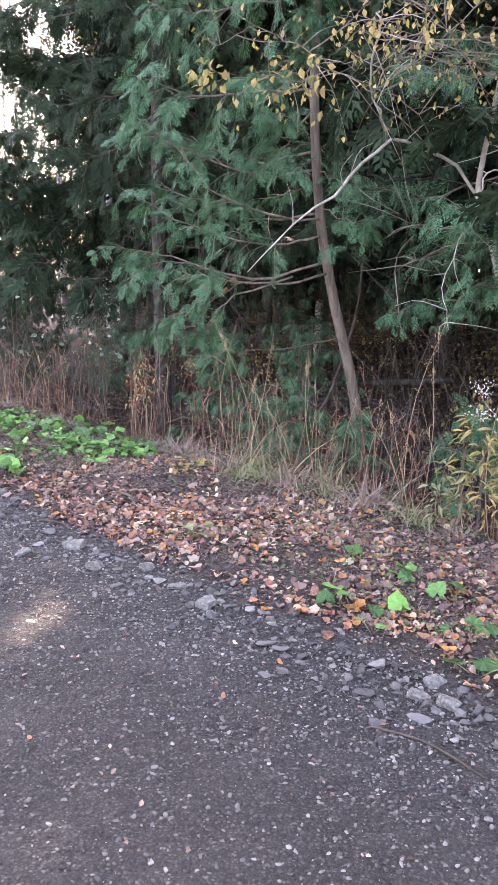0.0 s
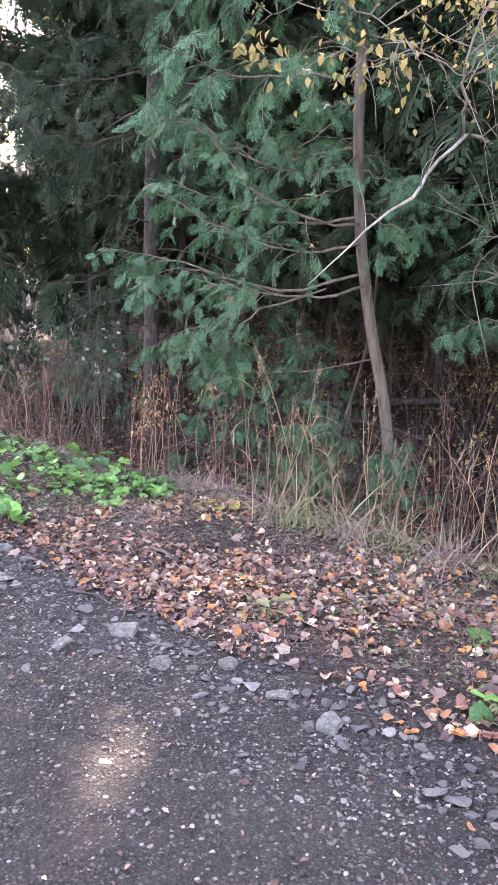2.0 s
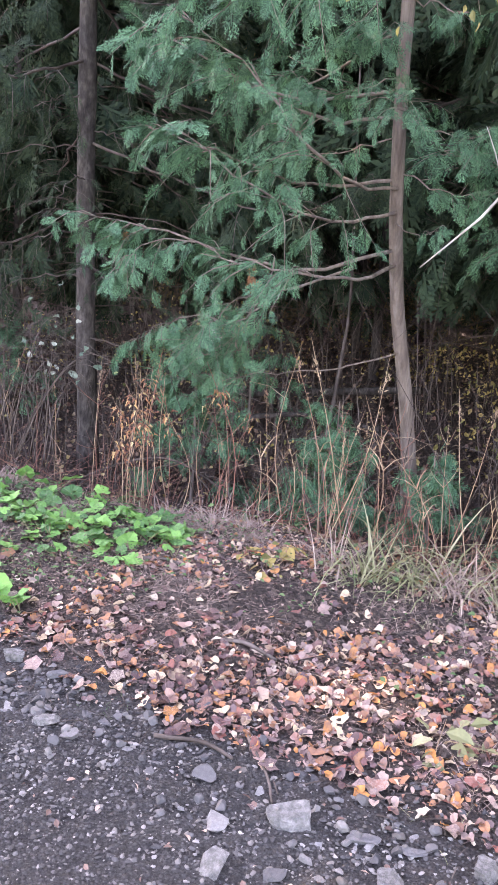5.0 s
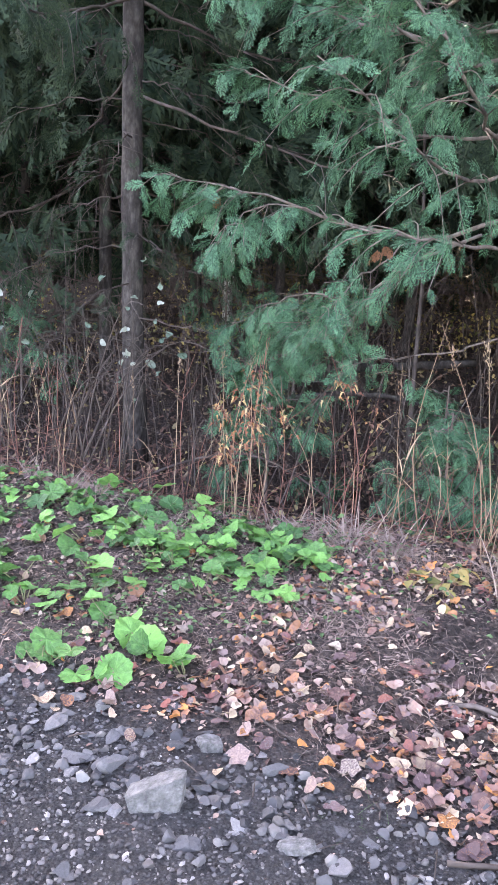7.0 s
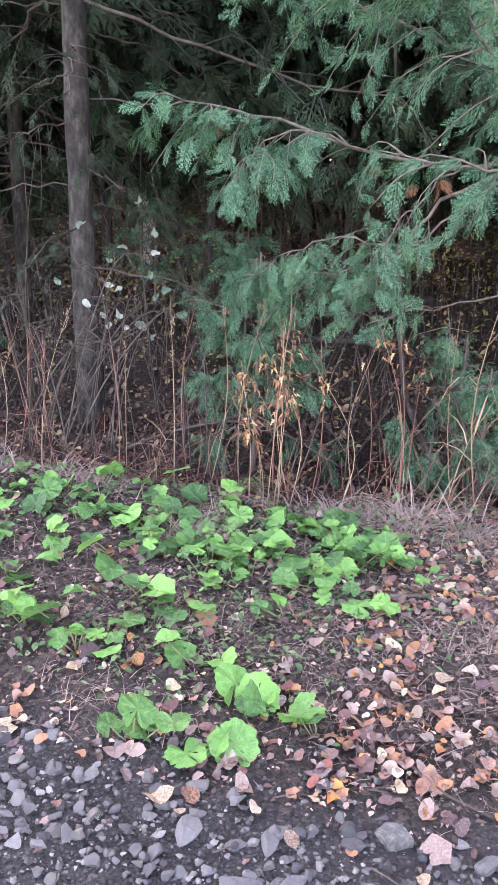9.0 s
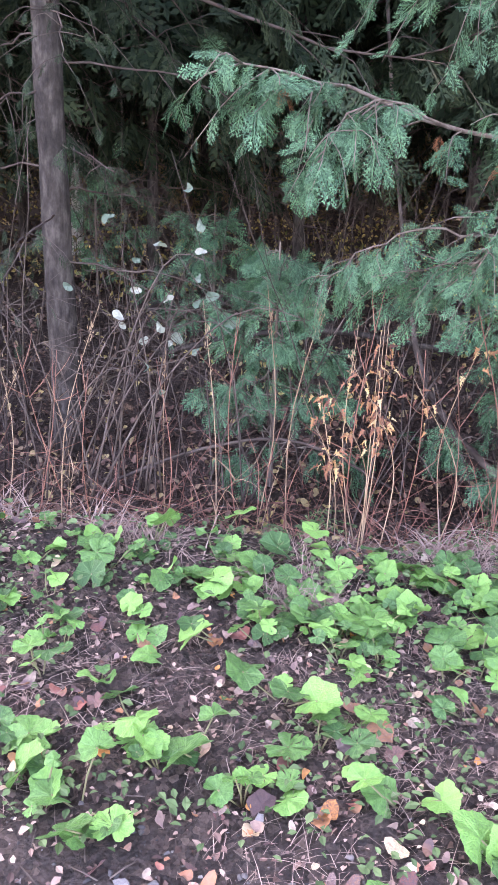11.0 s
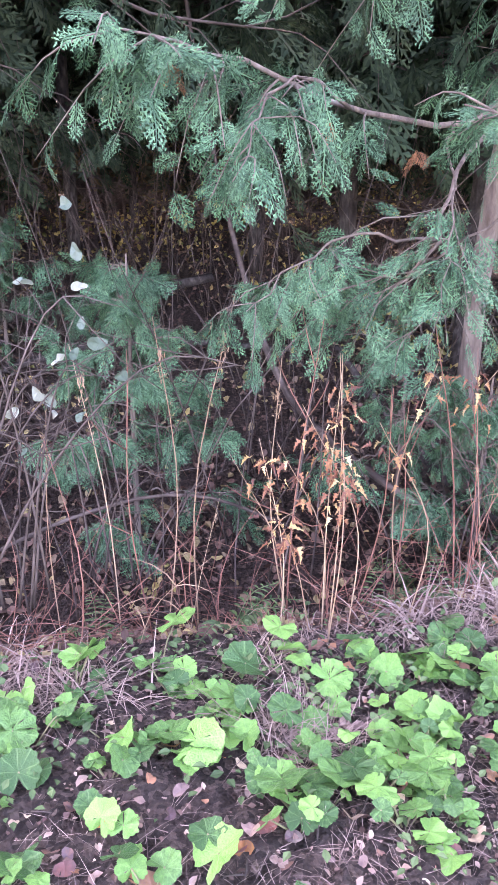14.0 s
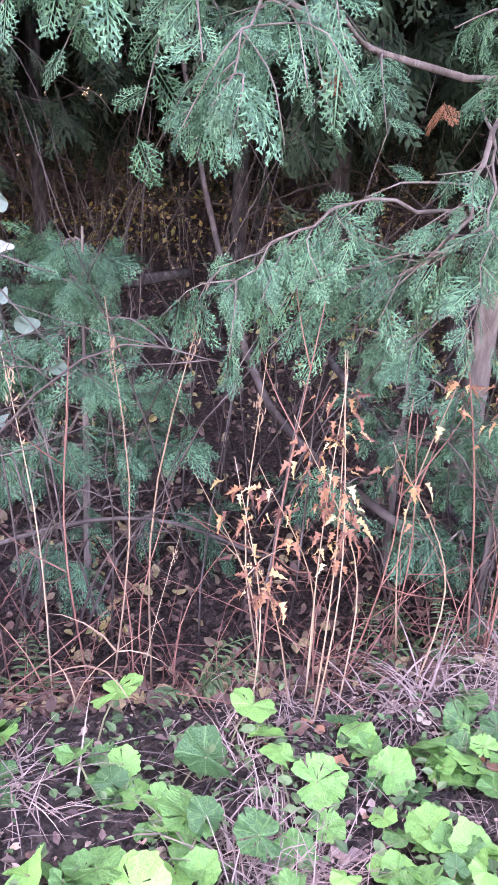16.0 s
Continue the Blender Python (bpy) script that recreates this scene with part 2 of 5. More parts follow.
YELLOWLEAF = surface("yellow_leaf", [(0.12, 0.14, 0.055), (0.24, 0.23, 0.09), (0.4, 0.31, 0.11), (0.48, 0.37, 0.16), (0.24, 0.16, 0.09)], 12, 0.55, 0.0, 60, rand="island", share=0.75, through_light=0.35)
FLUFF = surface("seed_fluff", [(0.45, 0.4, 0.35), (0.62, 0.57, 0.52)], 20, 0.9, 0.0, 90)
STONE = surface("road_stone", [(0.05, 0.049, 0.052), (0.1, 0.098, 0.101), (0.16, 0.155, 0.156), (0.3, 0.29, 0.28)], 9, 0.75, 0.5, 45, rand="object", share=0.6, fine=0.35)
STONE_PALE = surface("pale_stone", [(0.1, 0.098, 0.096), (0.18, 0.176, 0.17), (0.29, 0.28, 0.27)], 7, 0.8, 0.9, 35, fine=0.35)
RUBBLE_MAT = surface("rubble_stone", [(0.035, 0.034, 0.036), (0.07, 0.068, 0.071), (0.11, 0.106, 0.107), (0.09, 0.08, 0.074), (0.24, 0.23, 0.22)], 9, 0.7, 0.4, 45, rand="island", share=0.75, fine=0.35)
CHIP = surface("gravel_chip", [(0.035, 0.033, 0.034), (0.06, 0.057, 0.058), (0.085, 0.08, 0.08), (0.11, 0.105, 0.105), (0.14, 0.13, 0.125), (0.17, 0.155, 0.145), (0.28, 0.265, 0.255)], 9, 0.8, 0.0, 45, rand="island", share=0.85)


# ---- geometry helpers ----
rng = np.random.default_rng(7)


class Geo:
    """Collects triangles; becomes one mesh."""
    def __init__(self):
        self.v, self.f, self.n = [], [], 0

    def add(self, v, f):
        self.v.append(np.asarray(v, float).reshape(-1, 3))
        self.f.append(np.asarray(f, int).reshape(-1, 3) + self.n)
        self.n += len(self.v[-1])
        return self

    def many(self, shape, mats):
        """Adds a shape at many poses (N x 4 x 4)."""
        v, f = shape
        mats = np.asarray(mats)
        if len(mats) == 0:
            return self
        pts = np.einsum("nij,vj->nvi", mats[:, :3, :3], v) + mats[:, None, :3, 3]
        idx = f[None] + (np.arange(len(mats)) * len(v))[:, None, None]
        return self.add(pts, idx)

    def mesh(self, name, smooth=False, shift=(0, 0, 0)):
        v, f = np.concatenate(self.v) - np.asarray(shift), np.concatenate(self.f)
        me = bpy.data.meshes.new(name)
        me.vertices.add(len(v))
        me.vertices.foreach_set("co", v.astype(np.float32).ravel())
        me.loops.add(f.size)
        me.loops.foreach_set("vertex_index", f.astype(np.int32).ravel())
        me.polygons.add(len(f))
        me.polygons.foreach_set("loop_start", np.arange(0, f.size, 3, dtype=np.int32))
        me.polygons.foreach_set("use_smooth", np.full(len(f), smooth))
        me.update(calc_edges=True)
        me.validate()
        return me


def thing(name, at, label, category, group="", kind=""):
    ob = new(name)
    ob.location = at
    return tagged(ob, label, category, group, kind)


def part(name, shape, material, parent=None, label="", smooth=True, at=(0, 0, 0), m=None):
    """Links a mesh, or what a Geo holds (given in the world's coordinates about at), as one object under parent."""
    me = shape.mesh(name, smooth, at) if isinstance(shape, Geo) else shape
    if not me.materials:
        me.materials.append(material)
    ob = new(name, me)
    if parent:
        ob.parent = parent
    if m is not None:
        ob.matrix_basis = m
    if label:
        ob["label"] = label
    return ob


def unit(a):
    a = np.asarray(a, float)
    return a / np.maximum(np.linalg.norm(a, axis=-1, keepdims=True), 1e-9)


def spline(pts, n):
    """n points on a smooth line through pts."""
    p = np.asarray(pts, float)
    p = np.vstack([2 * p[0] - p[1], p, 2 * p[-1] - p[-2]])
    out = []
    for u in np.linspace(0, len(p) - 3 - 1e-6, n):
        i = int(u)
        s = u - i
        a, b, c, d = p[i:i + 4]
        out.append(0.5 * (2 * b + (c - a) * s + (2 * a - 5 * b + 4 * c - d) * s * s + (3 * b - a - 3 * c + d) * s ** 3))
    return np.array(out)


def tube(pts, r, sides=6, rough=0.0):
    """A round limb along pts; r: radius or radii at its ends."""
    pts = np.asarray(pts, float)
    n = len(pts)
    r = np.broadcast_to(np.interp(np.linspace(0, 1, n), np.linspace(0, 1, np.size(r)), np.ravel(r)), n)
    t = unit(np.gradient(pts, axis=0))
    ref = np.where(np.abs(t[:, 2:3]) > 0.9, [[1.0, 0, 0]], [[0, 0, 1.0]])
    a = unit(np.cross(t, ref))
    for i in range(1, n):
        if a[i] @ a[i - 1] < 0:
            a[i] = -a[i]
        a[i] = unit(a[i] - t[i] * (a[i] @ t[i]) + 0.0)
    b = np.cross(t, a)
    w = np.linspace(0, 2 * math.pi, sides, endpoint=False)
    rr = r[:, None] * (1 + rough * rng.normal(size=(n, sides)))
    v = pts[:, None] + rr[..., None] * (np.cos(w)[None, :, None] * a[:, None] + np.sin(w)[None, :, None] * b[:, None])
    f = []
    for i in range(n - 1):
        for j in range(sides):
            k = (j + 1) % sides
            p, q, s, u = i * sides + j, i * sides + k, (i + 1) * sides + k, (i + 1) * sides + j
            f += [(p, q, s), (p, s, u)]
    f += [((n - 1) * sides, (n - 1) * sides + j, (n - 1) * sides + j + 1) for j in range(1, sides - 1)]
    f += [(0, j + 1, j) for j in range(1, sides - 1)]
    return v.reshape(-1, 3), f


def poses(at, along, normal, size):
    """N poses whose local y runs along, z near normal."""
    y = unit(along)
    x = unit(np.cross(y, normal) + 1e-6)
    z = np.cross(x, y)
    m = np.zeros((len(y), 4, 4))
    s = np.asarray(size, float).reshape(-1, 1)
    m[:, :3, 0], m[:, :3, 1], m[:, :3, 2], m[:, :3, 3], m[:, 3, 3] = x * s, y * s, z * s, at, 1
    return m


def lying(at, size, tilt=0.3):
    """N poses lying on the ground, turned at random."""
    n = len(at)
    w = rng.uniform(0, 2 * math.pi, n)
    along = np.stack([np.cos(w), np.sin(w), rng.normal(0, tilt, n)], 1)
    up = np.stack([rng.normal(0, tilt, n), rng.normal(0, tilt, n), np.ones(n)], 1)
    return poses(at, along, up, size)


def spray(pinnae, lobes, width, droop=0.22, seed=1):
    """A flat, drooping, fern-like cedar spray, 1 long: alternate side fronds with blunt lobes."""
    g, q = Geo(), np.random.default_rng(seed)

    def lay(p):
        p = np.asarray(p)
        return np.column_stack([p, -droop * p[:, 1] ** 2 - 0.45 * p[:, 0] ** 2])

    g.add(lay([(-width * 0.3, 0), (width * 0.3, 0), (width * 0.35, 0.6), (0, 1), (-width * 0.35, 0.6)]) + (0, 0, 0.006), [(0, 1, 2), (0, 2, 4), (4, 2, 3)])
    for i in range(pinnae):
        u = 0.05 + 0.9 * (i + q.uniform(-0.2, 0.2)) / pinnae
        sg = 1 if i % 2 else -1
        ln = 0.44 * (1 - max(u, 0)) ** 0.75 * min(1.0, 0.55 + u * 2.2) * q.uniform(0.75, 1.15) + 0.05
        an = radians(q.uniform(36, 54))
        d, c = np.array((sg * math.sin(an), math.cos(an))), np.array((sg * math.cos(an), -math.sin(an)))
        o = np.array((0, u))
        bend = 0.12 * ln
        pts = [o, o + d * ln * 0.45 + c * width * 0.5, o + d * ln + np.array((0, bend)), o + d * ln * 0.45 - c * width * 0.5]
        f = [(0, 1, 2), (0, 2, 3)]
        for k in range(lobes):
            v = 0.2 + 0.62 * k / max(lobes - 1, 1)
            for s2 in (-1, 1):
                b = o + d * ln * v + np.array((0, bend * v * v))
                l2 = ln * (0.42 - 0.26 * v) * q.uniform(0.8, 1.2)
                tip = b + (d * 0.75 + c * s2 * 0.66) * l2
                n = len(pts)
                pts += [b, b + d * width * 1.25, tip + d * width * 0.35, tip]
                f += [(n, n + 1, n + 2), (n, n + 2, n + 3)]
        z = q.normal(0, 0.02)
        w = q.normal(0, 0.25)
        v3 = lay(pts)
        v3[:, 2] += z * np.linspace(0, 1, len(pts)) + w * np.abs(v3[:, 0]) * 0.6
        g.add(v3, f)
    return np.concatenate(g.v), np.concatenate(g.f)


SPRAY_NEAR = [spray(17, 3, 0.036, d, k) for d, k in ((0.2, 1), (0.45, 2), (0.32, 3), (0.05, 8))]
SPRAY_MID = [spray(12, 2, 0.05, 0.3, k) for k in (4, 5)]
SPRAY_FAR = [spray(11, 1, 0.085, 0.2, k) for k in (6, 7)]
SPRAY_COARSE = [spray(7, 1, 0.11, 0.2, k) for k in (6, 7)]


def disc_leaf(outline, rings=2, cup=0.15, seed=3, curl=0.05, n=24, holes=0):
    """A leaf blade 1 wide with a given outline r(angle), gently cupped and waved."""
    q = np.random.default_rng(seed)
    v, f = [(0, 0, -cup * 0.1)], []
    ph = q.uniform(0, 6.28, 3)
    for k in range(1, rings + 1):
        s = k / rings
        for j in range(n):
            w = 2 * math.pi * j / n
            r = outline(w) * s * 0.5
            v.append((r * math.sin(w), r * math.cos(w), cup * s * s * 0.5 * (0.6 + math.sin(2 * w + ph[0])) + curl * s * math.sin(5 * w + ph[1])))
    for j in range(n):
        k = (j + 1) % n
        f.append((0, 1 + k, 1 + j))
        for i in range(rings - 1):
            a, b = 1 + i * n, 1 + (i + 1) * n
            f += [(a + j, a + k, b + k), (a + j, b + k, b + j)]
    for _ in range(holes):
        k = int(q.integers(n, len(f) - 2))
        del f[k:k + int(q.integers(1, 4))]
    return np.array(v), np.array(f)


def colt_outline(w):
    d = math.atan2(math.sin(w - math.pi), math.cos(w - math.pi))
    notch = 1 - 0.75 * math.exp(-(d / 0.33) ** 2)
    return notch * (0.85 + 0.11 * (1 - abs(math.sin(3.5 * w))) + 0.09 * abs(math.cos(8.5 * w + 1)))


def maple_outline(w):
    d = math.atan2(math.sin(w - math.pi), math.cos(w - math.pi))
    return (0.8 + 0.2 * (1 - abs(math.sin(2.5 * w)) ** 1.2)) * (1 - 0.45 * math.exp(-(d / 0.4) ** 2))


def oval_outline(w):
    return 1 / math.sqrt((math.sin(w) / 0.55) ** 2 + math.cos(w) ** 2) * (1 + 0.06 * math.cos(w))


def birch_outline(w):
    return 0.75 / math.sqrt((math.sin(w) / 0.72) ** 2 + (math.cos(w) / 0.95) ** 2) * (1 + 0.1 * max(0, math.cos(w)) ** 4 + 0.03 * math.cos(9 * w))


def small_leaf(fold=0.25, width=0.3):
    """A small folded leaf, 1 long, of six triangles, base at the origin."""
    v = np.array([(0, 0, 0), (-width, 0.4, fold * 0.4), (0, 0.45, 0), (width, 0.4, fold * 0.4), (0, 1, -0.12), (-width * 0.7, 0.72, fold * 0.2), (width * 0.7, 0.72, fold * 0.2)])
    return v, np.array([(0, 2, 1), (0, 3, 2), (1, 2, 5), (2, 3, 6), (2, 4, 5), (2, 6, 4)])


COLT_SHAPES = [disc_leaf(colt_outline, 4, c, s, 0.035, 52, k) for c, s, k in ((0.12, 1, 3), (0.3, 2, 1), (-0.15, 4, 5), (0.2, 5, 0), (0.05, 9, 7), (-0.2, 12, 2), (0.1, 14, 4))]
LEAF_SHAPES = [disc_leaf(maple_outline, 1, 0.1, 1, 0.03, 20), disc_leaf(oval_outline, 1, 0.16, 2, 0.02, 14), disc_leaf(birch_outline, 1, 0.12, 5, 0.025, 16), disc_leaf(oval_outline, 1, 0.3, 8, 0.03, 14), disc_leaf(birch_outline, 1, 0.22, 6, 0.03, 16)]
SMALL = small_leaf()
NARROW = small_leaf(0.2, 0.12)


def lobed_leaf():
    """A withered leaf, 1 long, cut into three pairs of lobes, its tip curled under."""
    v, f = [(0, 0, 0)], []
    for i in range(1, 8):
        u = i / 7
        w = (0.34 if i % 2 else 0.12) * (1.15 - u)
        z = -0.55 * u * u
        v += [(-w, u, z + w * 0.7), (0, u, z), (w, u, z + w * 0.5)]
    for i in range(6):
        a, b = 1 + 3 * i, 4 + 3 * i
        f += [(a, a + 1, b + 1), (a, b + 1, b), (a + 1, a + 2, b + 2), (a + 1, b + 2, b + 1)]
    return np.array(v), np.array(f + [(0, 2, 1), (0, 3, 2)])


LOBED = lobed_leaf()


def blade(bend=0.5, width=0.012, n=5):
    """A grass blade 1 long that arches over."""
    v, f = [], []
    for i in range(n):
        u = i / (n - 1)
        w = width * (1 - u * 0.9)
        y, z = math.sin(bend * u * 1.6) / max(bend * 1.6, 0.01), (1 - math.cos(bend * u * 1.6)) / max(bend * 1.6, 0.01)
        v += [(-w, y, -z), (w, y, -z)]
        if i:
            k = 2 * i
            f += [(k - 2, k - 1, k + 1), (k - 2, k + 1, k)]
    return np.array(v), np.array(f)


def stone_shape(flat, seed, cuts=2, blocky=False):
    """A broken, bevelled stone about 1 across."""
    bm = bmesh.new()
    bmesh.ops.create_icosphere(bm, subdivisions=cuts, radius=0.5)
    q = np.random.default_rng(seed)
    planes = [(unit(q.normal(size=3)), q.uniform(0.16, 0.36)) for _ in range(9)]
    if blocky:
        sides = np.array([(1, 0, 0), (-1, 0, 0), (0, 1, 0), (0, -1, 0), (0, 0, 1), (0, 0, -1), (0.7, 0.7, 0), (-0.6, 0.5, 0.4)])
        planes = [(unit(a + q.normal(0, 0.16, 3)), q.uniform(0.25, 0.36)) for a in sides]
    for vert in bm.verts:
        p = np.array(vert.co)
        for nrm, d in planes:
            over = p @ nrm - d
            if over > 0:
                p = p - nrm * over
        p = p * (1.15, 0.85, flat) + q.normal(0, 0.006, 3)
        vert.co = p
    bm.faces.ensure_lookup_table()
    v = np.array([tuple(x.co) for x in bm.verts])
    f = np.array([[x.index for x in face.verts] for face in bm.faces])
    bm.free()
    return v, f


# ---- the ground: road, verge, ditch and forest floor on one sheet ----
def smooth_step(a, b, x):
    t = np.clip((x - a) / (b - a), 0, 1)
    return t * t * (3 - 2 * t)


def waves(x, y):
    return (np.sin(x * 1.7 + 0.6 * np.sin(y * 1.1)) * np.cos(y * 1.9 + 0.7) * 0.5 + np.sin(x * 4.1 + y * 2.3) * 0.25 + np.sin(x * 7.7 - y * 6.1 + 1) * 0.15 + np.sin(x * 15.1 + 1.3) * np.sin(y * 13.7) * 0.12)


def height(x, y):
    x, y = np.asarray(x, float), np.asarray(y, float)
    crest = 4.45 + 0.12 * np.sin(x * 1.3 + 1) + 0.06 * np.sin(x * 3.7)
    h = 0.02 * smooth_step(2.5, 3.4, y) - 0.02 * smooth_step(3.7, 4.4, y)
    h = h - 0.52 * smooth_step(crest, crest + 1.0, y)
    h = h + 0.5 * smooth_step(6.2, 11.5, y) + 0.35 * smooth_step(11.5, 24, y)
    rough = 0.012 + 0.022 * smooth_step(2.4, 3.2, y) + 0.05 * smooth_step(4.6, 6.5, y)
    fade = 1 - smooth_step(30, 60, np.hypot(x, y))
    return h + waves(x, y) * rough * fade


def on_ground(x, y, lift=0.0):
    return np.column_stack([x, y, height(x, y) + lift])


def spread(lo, hi, fine, far):
    mid = np.arange(lo, hi + fine / 2, fine)
    out = fine * 1.25 ** np.arange(1, 80)
    out = np.cumsum(out)
    out = out[out < far]
    return np.concatenate([lo - out[::-1], mid, hi + out])


gx, gy = spread(-10.0, 1.0, 0.045, 1500), spread(0.4, 7.0, 0.045, 1500)
X, Y = np.meshgrid(gx, gy, indexing="ij")
Z = height(X, Y)
near = (X > -10) & (X < 1) & (Y > 0.4) & (Y < 7)
Z = Z + near * rng.normal(0, 0.0035, Z.shape) * (1 + 2.2 * smooth_step(2.5, 3.2, Y))
nx, ny = X.shape
i0 = (np.arange(nx - 1)[:, None] * ny + np.arange(ny - 1)[None]).ravel()
g = Geo().add(np.stack([X, Y, Z], -1), np.concatenate([np.column_stack([i0, i0 + ny, i0 + ny + 1]), np.column_stack([i0, i0 + ny + 1, i0 + 1])]))
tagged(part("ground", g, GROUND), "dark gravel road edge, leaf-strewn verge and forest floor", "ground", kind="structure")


# ---- conifers ----
def limb_sprays(path, start, count, size, q, hang=0.6):
    """Poses of sprays set alternately along a twig in one drooping plane."""
    u = np.clip(start + (1 - start) * (np.arange(count) + q.uniform(0.1, 0.95, count)) / count, 0, 0.999)
    k = np.clip((u * (len(path) - 1)).astype(int), 0, len(path) - 2)
    at = path[k] + (path[k + 1] - path[k]) * (u * (len(path) - 1) - k)[:, None]
    d = unit(path[k + 1] - path[k])
    plane = unit(np.array([0, 0, 1.0]) + q.normal(0, 0.5, 3))
    side = unit(np.cross(d, plane)) * np.where(np.arange(count) % 2, -1, 1)[:, None]
    along = d * q.uniform(0.4, 1.1, count)[:, None] + side * q.uniform(0.35, 1.0, count)[:, None] + np.array([0, 0, -1.0]) * (q.uniform(0.0, 1.5, count) * hang)[:, None]
    nrm = plane + q.normal(0, 0.32, (count, 3)) + d * 0.25
    return poses(at, along, nrm, q.uniform(0.55, 1.2, count) * size * (1.12 - 0.3 * u))


def limb(wood, green, pts, r, q, shapes, sprays=40, size=0.2, twigs=7, start=0.35, hang=0.6, tw_len=0.4, twiglets=None):
    """A limb with side twigs and hanging sprays, added to the two Geos."""
    path = spline(pts, 14)
    path[2:] += q.normal(0, 0.012, (12, 3))
    wood.add(*tube(path, [r * 0.8, r * 0.5, r * 0.15], 6))
    twigs = max(int(twigs * 1.5), 2)
    lists = [limb_sprays(path, max(start, 0.6), max(sprays // 8, 1), size, q, hang)]
    for i in range(twigs):
        u = start + (1 - start) * (i + q.uniform(0, 1)) / twigs
        k = min(int(u * 13), 12)
        d = unit(path[k + 1] - path[k])
        side = unit(np.cross(d, [0, 0, 1.0])) * (1 if i % 2 else -1)
        v = unit(d * q.uniform(0.3, 1) + side * q.uniform(0.4, 1.1) + np.array([0, 0, q.uniform(-0.9, 0.5)]))
        ln = tw_len * q.uniform(0.5, 1.3) * (1.15 - u * 0.5)
        tw = spline([path[k], path[k] + v * ln * 0.5 + q.normal(0, 0.02, 3), path[k] + v * ln + np.array([0, 0, -0.35 * ln])], 6)
        if twiglets is None:
            wood.add(*tube(tw, [r * 0.26, 0.0012], 4))
        else:
            twiglets.append(Geo().add(*tube(tw, [r * 0.26, 0.0012], 4)))
        lists.append(limb_sprays(tw, 0.2, max(int(sprays * 0.72 / twigs), 2), size, q, hang))
    m = np.concatenate(lists)
    m = m[q.permutation(len(m))]
    for i, s in enumerate(shapes):
        green.many(s, m[i::len(shapes)])


def cedar_tree(name, trunk, radii, limbs, label, seed, shapes, leaf, bark=BARK_CEDAR, group="", split=False):
    """A conifer: trunk, each given limb, and one crown of sprays. limbs: dicts for limb()."""
    q = np.random.default_rng(seed)
    root = thing(name, trunk[0], label, "tree", group)
    part("trunk", Geo().add(*tube(spline(trunk, 26), radii, 12, 0.04)), bark, root, at=trunk[0])
    for kw in limbs:
        wood, green, twiglets = Geo(), Geo(), [] if split else None
        limb(wood, green, q=q, shapes=shapes, twiglets=twiglets, **kw)
        bough = part("branch", wood, TWIG if bark is BARK_DARK else bark, root, at=trunk[0])
        for tw in twiglets or ():
            part("twig", tw, bark, bough, at=trunk[0])
        part("foliage", green, leaf, bough, smooth=False, at=trunk[0])
    return root


def auto_limbs(trunk, z0, z1, count, reach, size, sprays, seed, droop=0.15, r=0.012, twigs=6, aim=None, hang=0.6):
    """Limbs round a trunk between two heights, longer below; aim: the compass they favour, in degrees from +x."""
    q, out = np.random.default_rng(seed), []
    t = spline(trunk, 60)
    for i in range(count):
        z = z0 + (z1 - z0) * (i + q.uniform(0, 1)) / count
        p = t[np.argmin(abs(t[:, 2] - z))]
        w = radians(aim + q.normal(0, 45)) if aim is not None else i * 2.4 + q.uniform(-0.4, 0.4)
        ln = reach * (1.1 - 0.75 * (z - z0) / max(z1 - z0, 0.1)) * q.uniform(0.75, 1.2)
        d = np.array([math.cos(w), math.sin(w), 0])
        out.append(dict(pts=[p, p + d * ln * 0.35 + [0, 0, -droop * ln * 0.6], p + d * ln * 0.7 + [0, 0, -droop * ln], p + d * ln + [0, 0, -droop * ln * 0.5]], r=r, sprays=sprays, size=size, twigs=twigs, start=0.25, hang=hang, tw_len=ln * 0.35))
    return out


